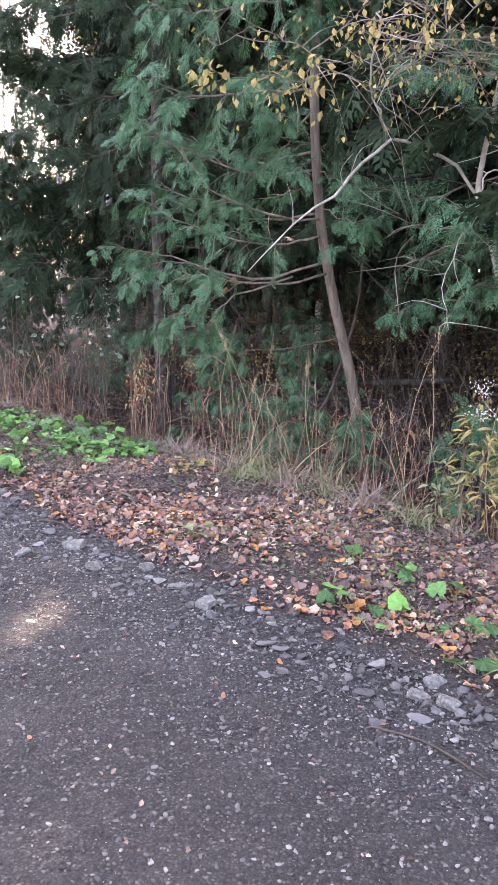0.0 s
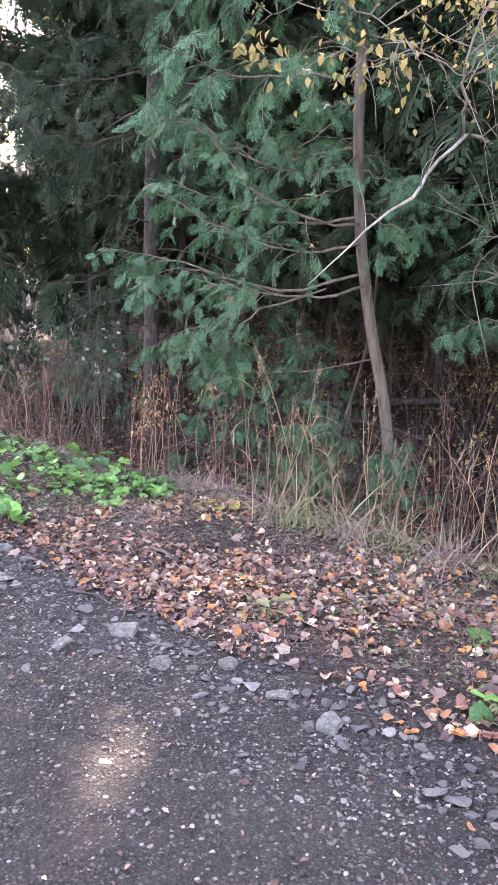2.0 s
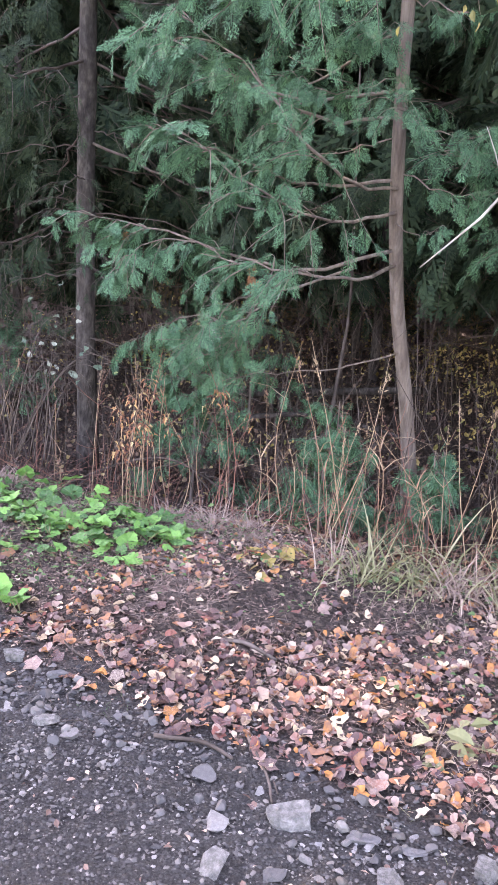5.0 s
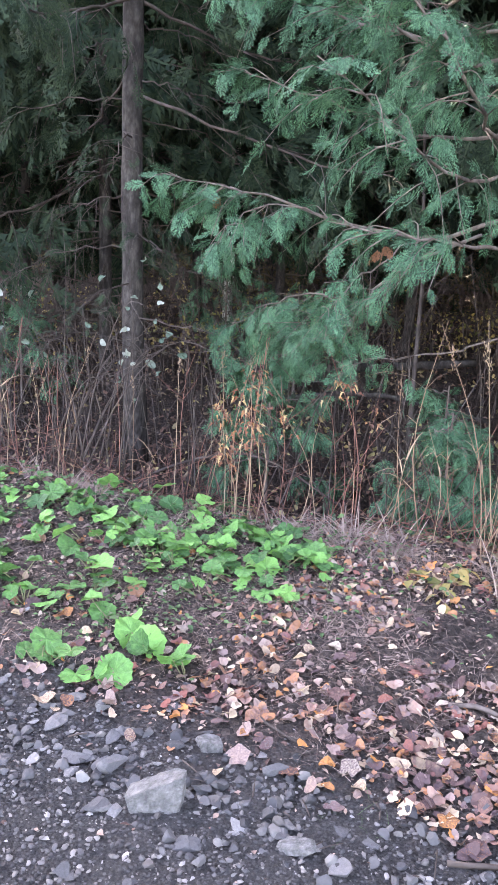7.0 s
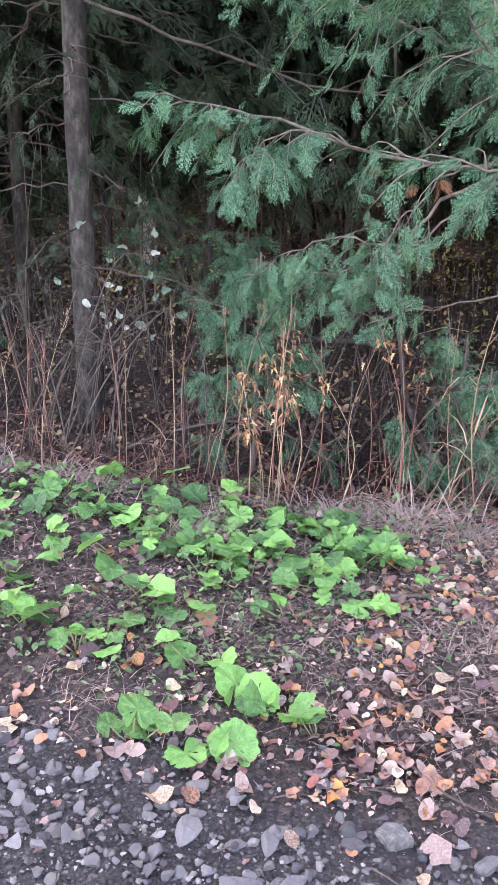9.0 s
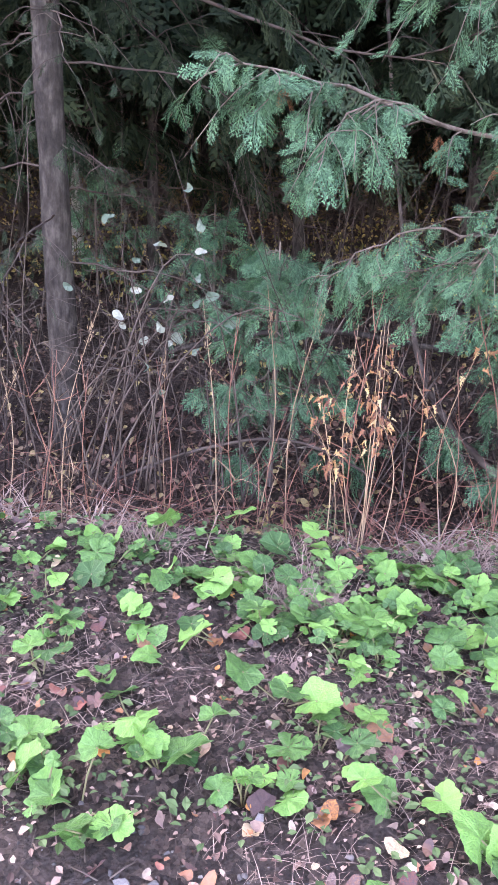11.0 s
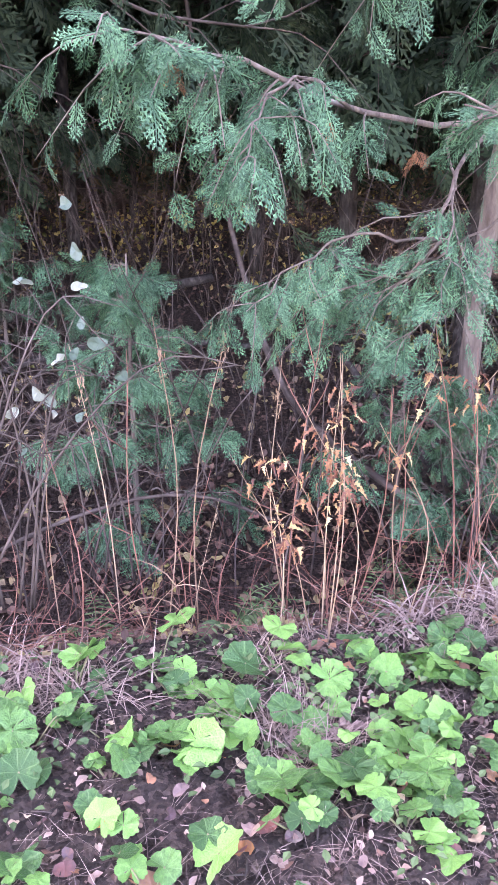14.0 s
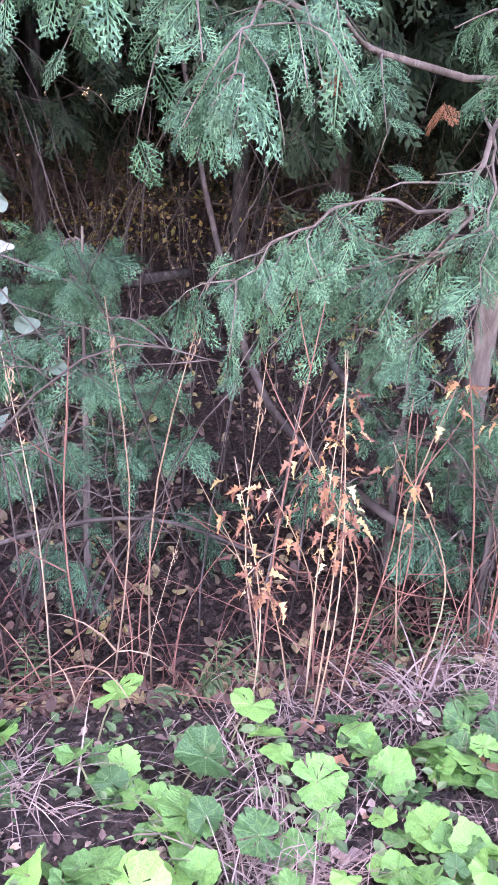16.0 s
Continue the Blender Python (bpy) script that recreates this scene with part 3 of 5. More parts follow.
# the leaning cedar at the edge of the wood
T1 = [(-4.66, 6.26, -0.5), (-4.73, 6.15, 0.4), (-4.81, 5.9, 1.25), (-4.81, 5.66, 2.0), (-4.79, 5.5, 3.2), (-4.72, 5.5, 5.5), (-4.7, 5.5, 9.0)]
L1 = [
    dict(pts=[(-4.78, 6.0, 0.92), (-5.02, 5.6, 0.84), (-5.3, 5.2, 0.8), (-5.6, 5.0, 0.72)], r=0.009, sprays=10, size=0.145, twigs=4, start=0.6),
    dict(pts=[(-4.81, 5.82, 1.5), (-4.86, 5.25, 1.40), (-4.95, 4.78, 1.43), (-5.2, 4.7, 1.45), (-5.55, 4.62, 1.5)], r=0.016, sprays=70, size=0.145, twigs=8, start=0.45),
    dict(pts=[(-5.05, 4.8, 1.42), (-5.3, 4.82, 1.2), (-5.6, 4.9, 1.0), (-5.95, 4.94, 0.92)], r=0.008, sprays=34, size=0.145, twigs=6, start=0.45),
    dict(pts=[(-4.82, 5.72, 1.58), (-5.25, 5.4, 1.44), (-5.66, 5.26, 1.48), (-6.05, 5.06, 1.6), (-6.3, 4.92, 1.65), (-6.52, 4.76, 1.7)], r=0.017, sprays=150, size=0.155, twigs=12, start=0.4, tw_len=0.45),
    dict(pts=[(-5.0, 5.55, 1.46), (-5.33, 5.16, 1.27), (-5.45, 4.98, 1.08), (-5.62, 5.12, 0.88), (-5.95, 5.3, 0.84)], r=0.012, sprays=84, size=0.155, twigs=9, start=0.35),
    dict(pts=[(-4.8, 5.66, 1.81), (-4.98, 5.42, 1.73), (-5.08, 5.02, 1.75), (-5.2, 4.4, 1.9), (-5.4, 4.0, 2.1)], r=0.016, sprays=120, size=0.155, twigs=10, start=0.3),
    dict(pts=[(-4.79, 5.63, 1.95), (-4.97, 5.36, 1.95), (-4.94, 4.6, 2.08), (-5.2, 4.4, 2.4), (-5.6, 4.3, 2.7)], r=0.016, sprays=120, size=0.155, twigs=10, start=0.35),
    dict(pts=[(-4.81, 5.65, 2.0), (-5.3, 5.4, 1.95), (-5.8, 5.2, 2.1), (-6.3, 5.0, 2.25)], r=0.016, sprays=150, size=0.145, twigs=11, start=0.3, tw_len=0.5),
    dict(pts=[(-4.81, 5.6, 2.35), (-5.2, 5.2, 2.3), (-5.6, 4.8, 2.5), (-6.0, 4.5, 2.75)], r=0.016, sprays=150, size=0.145, twigs=11, start=0.25, tw_len=0.5),
    dict(pts=[(-4.8, 5.58, 2.5), (-5.4, 5.5, 2.45), (-6.0, 5.4, 2.6), (-6.5, 5.2, 2.8)], r=0.016, sprays=150, size=0.145, twigs=11, start=0.25, tw_len=0.5),
    dict(pts=[(-4.81, 5.7, 1.75), (-4.6, 5.5, 1.68), (-4.4, 5.3, 1.7)], r=0.006, sprays=6, size=0.12, twigs=2, start=0.6, tw_len=0.15),
]
L1 += auto_limbs(T1, 2.7, 8.8, 26, 1.7, 0.19, 120, 5, 0.1, 0.015, 9, aim=205)
L1 += auto_limbs(T1, 2.0, 4.4, 16, 0.7, 0.14, 60, 6, 0.2, 0.007, 7, aim=-80)
L1 += [
    dict(pts=[(-5.66, 5.26, 1.48), (-5.9, 4.95, 1.56), (-6.06, 4.72, 1.5), (-6.16, 4.6, 1.3)], r=0.008, sprays=80, size=0.125, twigs=8, start=0.4, hang=1.1, tw_len=0.26),
    dict(pts=[(-5.45, 4.98, 1.1), (-5.75, 4.9, 1.12), (-5.95, 4.82, 1.05), (-6.1, 4.78, 0.92)], r=0.007, sprays=70, size=0.12, twigs=7, start=0.4, hang=0.9, tw_len=0.24),
    dict(pts=[(-5.25, 5.4, 1.44), (-5.4, 5.0, 1.3), (-5.5, 4.75, 1.16), (-5.55, 4.6, 1.0)], r=0.007, sprays=60, size=0.125, twigs=7, start=0.4, hang=0.9, tw_len=0.26),
]
cedar_tree("cedar_tree", T1, [0.068, 0.05, 0.045, 0.042, 0.038, 0.03, 0.01], L1, "slender grey-brown cedar with drooping green sprays at the wood's edge", 3, SPRAY_NEAR, CEDAR)

qd = np.random.default_rng(4)
for p in ((-5.46, 5.18, 1.36), (-5.68, 5.5, 1.45), (-6.29, 4.93, 1.6), (-5.3, 4.75, 1.4)):
    dry = thing("dead_spray", p, "browned dead cedar spray caught on a bough", "dead foliage", "browned sprays")
    g = Geo().many(SPRAY_NEAR[0], poses(np.tile(p, (3, 1)), qd.normal(0, 0.4, (3, 3)) + [0, 0, -1], qd.normal(size=(3, 3)), [0.1, 0.08, 0.07]))
    part("foliage", g, DEADSPRAY, dry, smooth=False, at=p)

# young cedars under it
def young_cedar(at, tall, reach, seed, sprays=34, limbs=13, size=0.145, label="young green cedar under the taller trees", leaf=CEDAR, shapes=SPRAY_NEAR, lean=(0, 0)):
    t = [at, (at[0] + lean[0] * 0.5, at[1] + lean[1] * 0.5, at[2] + tall * 0.5), (at[0] + lean[0], at[1] + lean[1], at[2] + tall)]
    cedar_tree("young_cedar", t, [0.016, 0.011, 0.004], auto_limbs(t, at[2] + tall * 0.2, at[2] + tall * 0.98, limbs, reach, size, sprays, seed, 0.05, 0.006, 5, hang=0.5), label, seed, shapes, leaf, split=True)


young_cedar((-6.4, 6.02, -0.5), 1.4, 0.55, 11, 46, 18)
young_cedar((-5.0, 5.35, -0.45), 0.95, 0.42, 12)
young_cedar((-5.15, 5.9, -0.5), 1.05, 0.5, 14, 26, 13)
young_cedar((-4.4, 5.75, -0.5), 0.85, 0.4, 13, 30, 12)
young_cedar((-3.0, 5.5, -0.45), 1.1, 0.5, 15)
for i, (x, y, h) in enumerate([(-3.3, 7.2, 1.6), (-7.2, 8.4, 1.2), (-2.3, 6.3, 1.5), (-9.8, 7.4, 1.2), (-1.6, 5.9, 1.4), (-8.6, 9.6, 1.4), (-10.6, 7.4, 1.5)]):
    young_cedar((x, y, float(height(x, y)) - 0.03), h, 0.65, 20 + i, shapes=SPRAY_MID, sprays=26, limbs=13, size=0.19, label="dark young cedar in the shade of the wood")

# cedar behind the pale alder, with a bright low bough
T2 = [(-3.05, 6.35, -0.5), (-3.1, 6.3, 1.2), (-3.05, 6.3, 3.5), (-3.0, 6.3, 8.5)]
L2 = [dict(pts=[(-3.1, 6.3, 1.35), (-3.4, 6.0, 1.3), (-3.75, 5.8, 1.3), (-4.02, 5.68, 1.2)], r=0.012, sprays=110, size=0.145, twigs=9, start=0.45, tw_len=0.3),
      dict(pts=[(-3.08, 6.3, 1.6), (-3.05, 5.8, 1.5), (-3.1, 5.4, 1.45)], r=0.012, sprays=110, size=0.145, twigs=8, start=0.4)]
L2 += auto_limbs(T2, 1.5, 8.4, 30, 1.6, 0.2, 90, 8, 0.15, 0.014, 8)
cedar_tree("cedar_tree", T2, [0.09, 0.075, 0.06, 0.012], L2, "tall cedar with a low bright green bough beside a bare alder", 9, SPRAY_MID, CEDAR)

# tall dark spruce with dead lower boughs
T3 = [(-7.72, 6.35, -0.5), (-7.7, 6.25, 1.0), (-7.68, 6.2, 3.0), (-7.65, 6.2, 11.0)]
q3 = np.random.default_rng(31)
L3 = []
for i in range(18):
    z, w, ln = 0.7 + i * 0.13, i * 2.4, q3.uniform(0.5, 1.5)
    d = np.array([math.cos(w), math.sin(w), 0])
    p = np.array([-7.69, 6.23, z])
    L3.append(dict(pts=[p, p + d * ln * 0.5 + [0, 0, -0.06], p + d * ln + [0, 0, -0.3 * ln]], r=0.009, sprays=3, size=0.1, twigs=7, start=0.35))
L3 += auto_limbs(T3, 2.3, 10.8, 46, 2.0, 0.26, 110, 33, 0.2, 0.016, 8)
cedar_tree("spruce_tree", T3, [0.1, 0.08, 0.074, 0.015], L3, "tall spruce with a dark rough trunk and dead lower boughs", 32, SPRAY_MID, SPRUCE, BARK_DARK)

# the wood behind: five kinds of tree, repeated
def wood_tree(name, tall, reach, clear, seed, leaf, bark, label, shapes=SPRAY_FAR, count=46, sprays=84):
    t = [(0, 0, -0.3), (0.05, 0, tall * 0.3), (0.02, 0.05, tall)]
    ls = auto_limbs(t, clear, tall * 0.97, count, reach, 0.42, sprays, seed, 0.2, 0.018, 6)
    q = np.random.default_rng(seed)
    root = thing(name, (0, 0, 0), label, "tree", "trees of the wood")
    part("trunk", Geo().add(*tube(spline(t, 18), [0.07, 0.05, 0.012], 9, 0.04)), bark, root)
    wood, crown = Geo(), Geo()
    for kw in ls:
        limb(wood, crown, q=q, shapes=shapes, **kw)
    for i in range(30):
        z, w, ln = q.uniform(0.3, clear + 0.8), q.uniform(0, 6.28), q.uniform(0.4, 1.5)
        d = np.array([math.cos(w), math.sin(w), q.uniform(-0.4, 0.2)])
        b = spline([(0.03, 0, z), d * ln * 0.5 + (0, 0, z), d * ln + (0, 0, z - 0.1 * ln)], 7)
        wood.add(*tube(b, [0.009, 0.002], 4))
        for k in (2, 3, 4, 5):
            v = unit(d + q.normal(0, 0.7, 3)) * ln * q.uniform(0.15, 0.4)
            wood.add(*tube([b[k], b[k] + v * 0.5 + q.normal(0, 0.02, 3), b[k] + v + (0, 0, -0.05)], [0.003, 0.001], 3))
    tagged(part("branchwork", wood, TWIG, root), kind="stuff")
    part("crown", crown, leaf, root, smooth=False)
    return root


# the first two are cedars whose leaf colour has shade painted in
KINDS = [
    wood_tree("hemlock_tree", 9.5, 1.6, 2.0, 41, CEDAR_SHADED, BARK_DARK, "cedar with shade-darkened leaf colour standing in the wood"),
    wood_tree("hemlock_tree", 11.0, 1.9, 2.6, 42, CEDAR_SHADED, BARK_DARK, "tall cedar with bare lower stem and shade-darkened leaves"),
    wood_tree("spruce_tree", 12.5, 2.2, 2.4, 43, SPRUCE, BARK_DARK, "tall dark spruce in the shaded wood"),
    wood_tree("spruce_tree", 10.0, 2.0, 1.5, 44, SPRUCE, BARK_DARK, "bushy dark spruce in the shaded wood"),
]
PLACES = [(-3.9, 8.1, 0), (-4.5, 9.1, 1), (-2.2, 7.6, 0), (-3.3, 9.2, 3), (-6.75, 10.95, 1), (-8.2, 10.2, 3), (-7.6, 12.4, 1), (-5.0, 10.6, 2), (-4.4, 12.6, 3),
          (-1.2, 6.4, 2), (-9.6, 8.6, 3), (-11.2, 8.3, 2), (-13.2, 9.9, 3), (-15.0, 11.4, 2), (-0.6, 8.2, 3), (-10.6, 8.4, 2), (-11.8, 10.6, 3), (-2.2, 11.4, 1), (-8.6, 14.8, 2), (-6.0, 14.6, 0), (-12.6, 13.6, 1), (-3.8, 15.8, 2)]
qw = np.random.default_rng(51)
while len(PLACES) < 120:
    x, y = qw.uniform(-30, 12), qw.uniform(11, 36)
    if y > 0.68 * -x + 1.2 and all(math.hypot(x - a, y - b) > 1.6 for a, b, _ in PLACES):
        PLACES.append((x, y, int(qw.integers(0, 4))))
for x, y, k in ((-10.9, 6.2, 0.38), (-13.4, 7.3, 0.36), (-17.0, 9.2, 0.34)):
    copy_thing(KINDS[3], pose(x, y, -0.4)).scale = (k, k, k)
used = set()
for x, y, k in PLACES:
    m = pose(x, y, float(height(x, y)), 0, 0, qw.uniform(0, 360)) @ Matrix.Scale(qw.uniform(0.85, 1.15), 4)
    if k not in used:
        used.add(k)
        KINDS[k].matrix_basis = m
    else:
        ob = copy_thing(KINDS[k], m)
        ob.scale = (m.to_scale())


# far thicket that closes the wood
qf = np.random.default_rng(55)
g = Geo()
for k, shape in enumerate(SPRAY_COARSE):
    n = 11000
    x = qf.uniform(-52, 24, n)
    y = np.maximum(24 + qf.normal(0, 2.5, n), 0.66 * -x + 3 + np.abs(qf.normal(0, 2.5, n)))
    top = np.where(x > -19, 7.5, 3.2) + 1.6 * np.sin(x * 0.7) + 1.2 * np.sin(x * 1.9 + 1)
    z = height(x, y) + np.maximum(top, 0.8) * qf.uniform(0, 1, n) ** 1.3
    g.many(shape, poses(np.column_stack([x, y, z]), qf.normal(size=(n, 3)) + [0, 0, 0.2], qf.normal(size=(n, 3)), qf.uniform(0.5, 1.0, n)))
for shape in (*SPRAY_COARSE, SMALL):
    n = 2600
    x, y = qf.uniform(-22, 8, n), qf.uniform(14.5, 23, n)
    z = height(x, y) + (0.5 + 0.4 * np.sin(x * 1.1 + y) + 0.4 * np.sin(x * 0.5 - y * 0.8)) * qf.uniform(0, 1.3, n)
    g.many(shape, poses(np.column_stack([x, y, z]), qf.normal(size=(n, 3)) + [0, 0, 0.3], qf.normal(size=(n, 3)), qf.uniform(0.2, 0.5, n) * (0.5 if shape is SMALL else 1)))
tagged(part("far_thicket", g, THICKET, smooth=False), "dense dark brushwood far back in the wood", "thicket", kind="stuff")


# ---- birches with yellow leaves at the thin end of the wood ----
def birch(x, y, tall, seed):
    q = np.random.default_rng(seed)
    z = float(height(x, y)) - 0.1
    t = spline([(x, y, z), (x + q.normal(0, 0.1), y, z + tall * 0.5), (x + q.normal(0, 0.3), y, z + tall)], 14)
    root = thing("birch_tree", (x, y, z), "white-barked birch with thin yellow autumn leaves", "tree", "birches")
    part("trunk", Geo().add(*tube(t, [0.07, 0.05, 0.012], 8, 0.03)), BARK_BIRCH, root, at=(x, y, z))
    wood, leaf = Geo(), Geo()
    for i in range(16):
        k = int(q.integers(5, 13))
        w = q.uniform(0, 6.28)
        d = np.array([math.cos(w), math.sin(w), 0.5]) * q.uniform(0.5, 1.4)
        p = spline([t[k], t[k] + d * 0.5, t[k] + d], 6)
        wood.add(*tube(p, [0.012, 0.003], 4))
        n = 26
        at = p[q.integers(2, 6, n)] + q.normal(0, 0.16, (n, 3))
        leaf.many(SMALL, poses(at, q.normal(size=(n, 3)) + [0, 0, -0.6], q.normal(size=(n, 3)), q.uniform(0.06, 0.1, n)))
    tagged(part("branchwork", wood, TWIG, root, at=(x, y, z)), kind="stuff")
    part("crown", leaf, YELLOWLEAF, root, smooth=False, at=(x, y, z))


for i, (x, y, h) in enumerate([(-13.5, 8.7, 8), (-15.5, 10.3, 9), (-17.5, 10.2, 10), (-12.4, 8.9, 7), (-19, 14, 10), (-21, 12.6, 10), (-9.3, 11.0, 9), (-24, 17, 11), (-26, 14.5, 11)]):
    birch(x, y, h, 60 + i)

# ---- bare alder with a long pale bough over the verge ----
alder = thing("alder_tree", (-2.95, 6.1, -0.45), "bare pale-barked alder with a long bough and few yellow leaves", "tree")
A0 = (-2.95, 6.1, -0.45)
qa = np.random.default_rng(71)
part("trunk", Geo().add(*tube(spline([A0, (-3.1, 6.05, 0.8), (-3.3, 5.95, 1.7), (-3.42, 5.85, 2.1), (-3.3, 5.85, 3.0), (-3.1, 5.7, 4.5)], 20), [0.035, 0.03, 0.022, 0.01], 8, 0.03)), BARK_PALE, alder, at=A0)
BOUGHS = [
    ([(-3.38, 5.87, 2.05), (-3.6, 5.75, 2.36), (-3.72, 5.3, 2.44), (-3.75, 5.1, 2.44), (-3.75, 4.76, 2.19), (-3.73, 4.49, 2.03), (-3.88, 4.2, 1.77), (-4.12, 4.1, 1.52)], [0.018, 0.015, 0.012, 0.004]),
    ([(-3.75, 5.12, 2.44), (-3.62, 4.85, 2.58), (-3.49, 4.56, 2.68), (-3.33, 4.38, 2.85), (-3.2, 4.22, 3.02)], [0.012, 0.006]),
    ([(-3.5, 4.6, 2.67), (-3.8, 4.62, 2.82), (-3.96, 4.39, 2.76), (-4.15, 4.25, 2.8)], [0.006, 0.002]),
    ([(-3.8, 4.62, 2.82), (-4.0, 4.4, 3.0), (-4.3, 4.25, 3.1), (-4.6, 4.17, 3.0)], [0.006, 0.002]),
    ([(-3.3, 5.9, 1.75), (-3.05, 5.6, 2.3), (-2.9, 5.4, 2.7), (-2.7, 5.2, 3.2)], [0.014, 0.005]),
    ([(-3.05, 5.6, 2.25), (-3.02, 5.3, 2.2), (-3.0, 5.05, 1.9), (-3.12, 4.98, 1.45), (-3.02, 4.95, 1.15)], [0.008, 0.002]),
    ([(-3.12, 5.0, 1.6), (-3.35, 5.0, 1.62), (-3.6, 5.0, 1.5)], [0.004, 0.0015]),
    ([(-3.1, 5.02, 1.85), (-3.4, 5.05, 1.85), (-3.62, 5.02, 1.95)], [0.004, 0.0015]),
]
for i in range(11):
    a = np.array([(-3.3, 5.8, 2.9), (-3.49, 4.6, 2.68), (-2.8, 5.3, 2.95), (-3.62, 5.6, 2.4), (-3.25, 4.3, 2.95)][i % 5])
    b = np.array([qa.uniform(-4.1, -2.5), qa.uniform(4.3, 5.3), qa.uniform(2.45, 3.4)])
    BOUGHS.append(([tuple(a), tuple(a * 0.6 + b * 0.4 + qa.normal(0, 0.1, 3)), tuple(b), tuple(b + (b - a) * 0.3 + (0, 0, -0.1))], [0.006, 0.0015]))
alder_leaf = Geo()
for pts, r in BOUGHS:
    wood, path = Geo(), spline(pts, 18)
    path[1:] += qa.normal(0, 0.011, (17, 3))
    r = [a * 0.8 for a in r]
    wood.add(*tube(path, r, 6, 0.05))
    low = max(p[2] for p in pts) < 2.3
    for i in range(9 if len(pts) < 7 else 4):
        k = int(qa.integers(4, 17))
        d = unit(qa.normal(size=3) * (1, 1, 0.7)) * qa.uniform(0.2, 0.6)
        tw = spline([path[k], path[k] + d * 0.5 + qa.normal(0, 0.03, 3), path[k] + d], 6)
        wood.add(*tube(tw, [0.004, 0.001], 4))
        n = 0 if low else int(qa.integers(2, 8))
        at = tw[qa.integers(2, 6, n)] + qa.normal(0, 0.04, (n, 3))
        at = at[at[:, 2] > 2.45]
        n = len(at)
        alder_leaf.many(SMALL, poses(at, qa.normal(size=(n, 3)) * 0.6 + [0, 0, -1], qa.normal(size=(n, 3)), qa.uniform(0.03, 0.055, n)))
    part("branch", wood, BARK_PALE if r[0] > 0.006 else ALDER_TWIG, alder, at=A0)
n = 70
cl = np.concatenate([np.array([-4.62, 4.17, 2.86]) + qa.normal(0, (0.1, 0.1, 0.08), (40, 3)), np.array([-3.85, 4.4, 2.72]) + qa.normal(0, (0.16, 0.12, 0.1), (30, 3))])
alder_leaf.many(SMALL, poses(cl, qa.normal(size=(n, 3)) * 0.5 + [0, 0, -1], qa.normal(size=(n, 3)), qa.uniform(0.05, 0.085, n)))
part("crown", alder_leaf, YELLOWLEAF, alder, "few yellow-green leaves", False, at=A0)

# ---- leaning thin stem and fallen poles in the ditch ----
def pole(name, pts, r, mat, label, category="fallen branch"):
    ob = part(name, Geo().add(*tube(spline(pts, 16), r, 8, 0.05)), mat)
    return tagged(ob, label, category)


pole("leaning_sapling", [(-4.75, 5.35, -0.35), (-5.17, 5.5, -0.14), (-5.4, 6.1, -0.08), (-5.57, 6.71, 0.07), (-5.7, 7.2, 0.6), (-5.8, 7.55, 1.15), (-5.95, 7.8, 2.1), (-6.1, 8.0, 3.4)], [0.02, 0.019, 0.015, 0.009], TWIG, "thin grey stem leaning and bent back into the wood", "sapling")
pole("fallen_pole", [(-4.3, 5.2, -0.38), (-4.75, 5.6, -0.3), (-5.0, 6.2, -0.1), (-5.2, 6.9, 0.2)], [0.026, 0.018], BARK_DARK, "grey fallen pole lying across the ditch")
pole("fallen_pole", [(-7.3, 5.6, -0.4), (-6.7, 5.55, -0.1), (-6.2, 5.5, 0.0), (-5.7, 5.7, -0.3)], [0.01, 0.006], TWIG, "thin bare branch caught above the ditch")
pole("fallen_pole", [(-8.0, 9.2, -0.2), (-6.8, 9.0, 0.0), (-5.6, 9.3, 0.15)], [0.05, 0.04], BARK_DARK, "dark fallen log lying on the forest floor")
pole("fallen_pole", [(-7.6, 8.0, -0.3), (-6.4, 8.3, -0.1), (-5.2, 8.1, -0.15)], [0.03, 0.02], BARK_DARK, "dark fallen log lying on the forest floor")

# low leafy growth on the forest floor
qu = np.random.default_rng(58)
g = Geo()
n = 7000
x, y = qu.uniform(-13, -1, n), qu.uniform(7.6, 14.5, n)
patch = np.sin(x * 1.7 + y) + np.sin(y * 1.3 - x * 0.8) + qu.normal(0, 0.5, n) > 0.2
x, y = x[patch], y[patch]
n = len(x)
z = height(x, y) + qu.uniform(0, 1, n) ** 1.8 * (0.45 + 0.3 * np.sin(x * 2.1))
g.many(SMALL, poses(np.column_stack([x, y, z]), qu.normal(size=(n, 3)) + [0, -0.4, 0.1], qu.normal(size=(n, 3)) + [0, -0.6, 0.8], qu.uniform(0.04, 0.085, n)))
tagged(part("leafy_undergrowth", g, YELLOWLEAF, smooth=False), "low yellow-green leafy growth on the forest floor", "undergrowth", kind="stuff")

# thicket of thin dead stems in the wood
thick = Geo()
for i in range(900):
    x, y = rng.uniform(-14, -0.5), rng.uniform(5.0, 11)
    if y < -0.62 * x - 2.2 and x < -9:
        continue
    z = float(height(x, y)) - 0.05
    ln, lean = rng.uniform(0.5, 2.2), rng.normal(0, 0.35, 2)
    thick.add(*tube(spline([(x, y, z), (x + lean[0] * ln * 0.4, y + lean[1] * ln * 0.4, z + ln * 0.55), (x + lean[0] * ln + rng.normal(0, 0.1), y + lean[1] * ln, z + ln)], 6) + rng.normal(0, 0.012, (6, 3)), [0.0045, 0.0012], 4))
tagged(part("undergrowth", thick, TWIG), "tangle of thin bare dead stems in the wood", "undergrowth", kind="stuff")

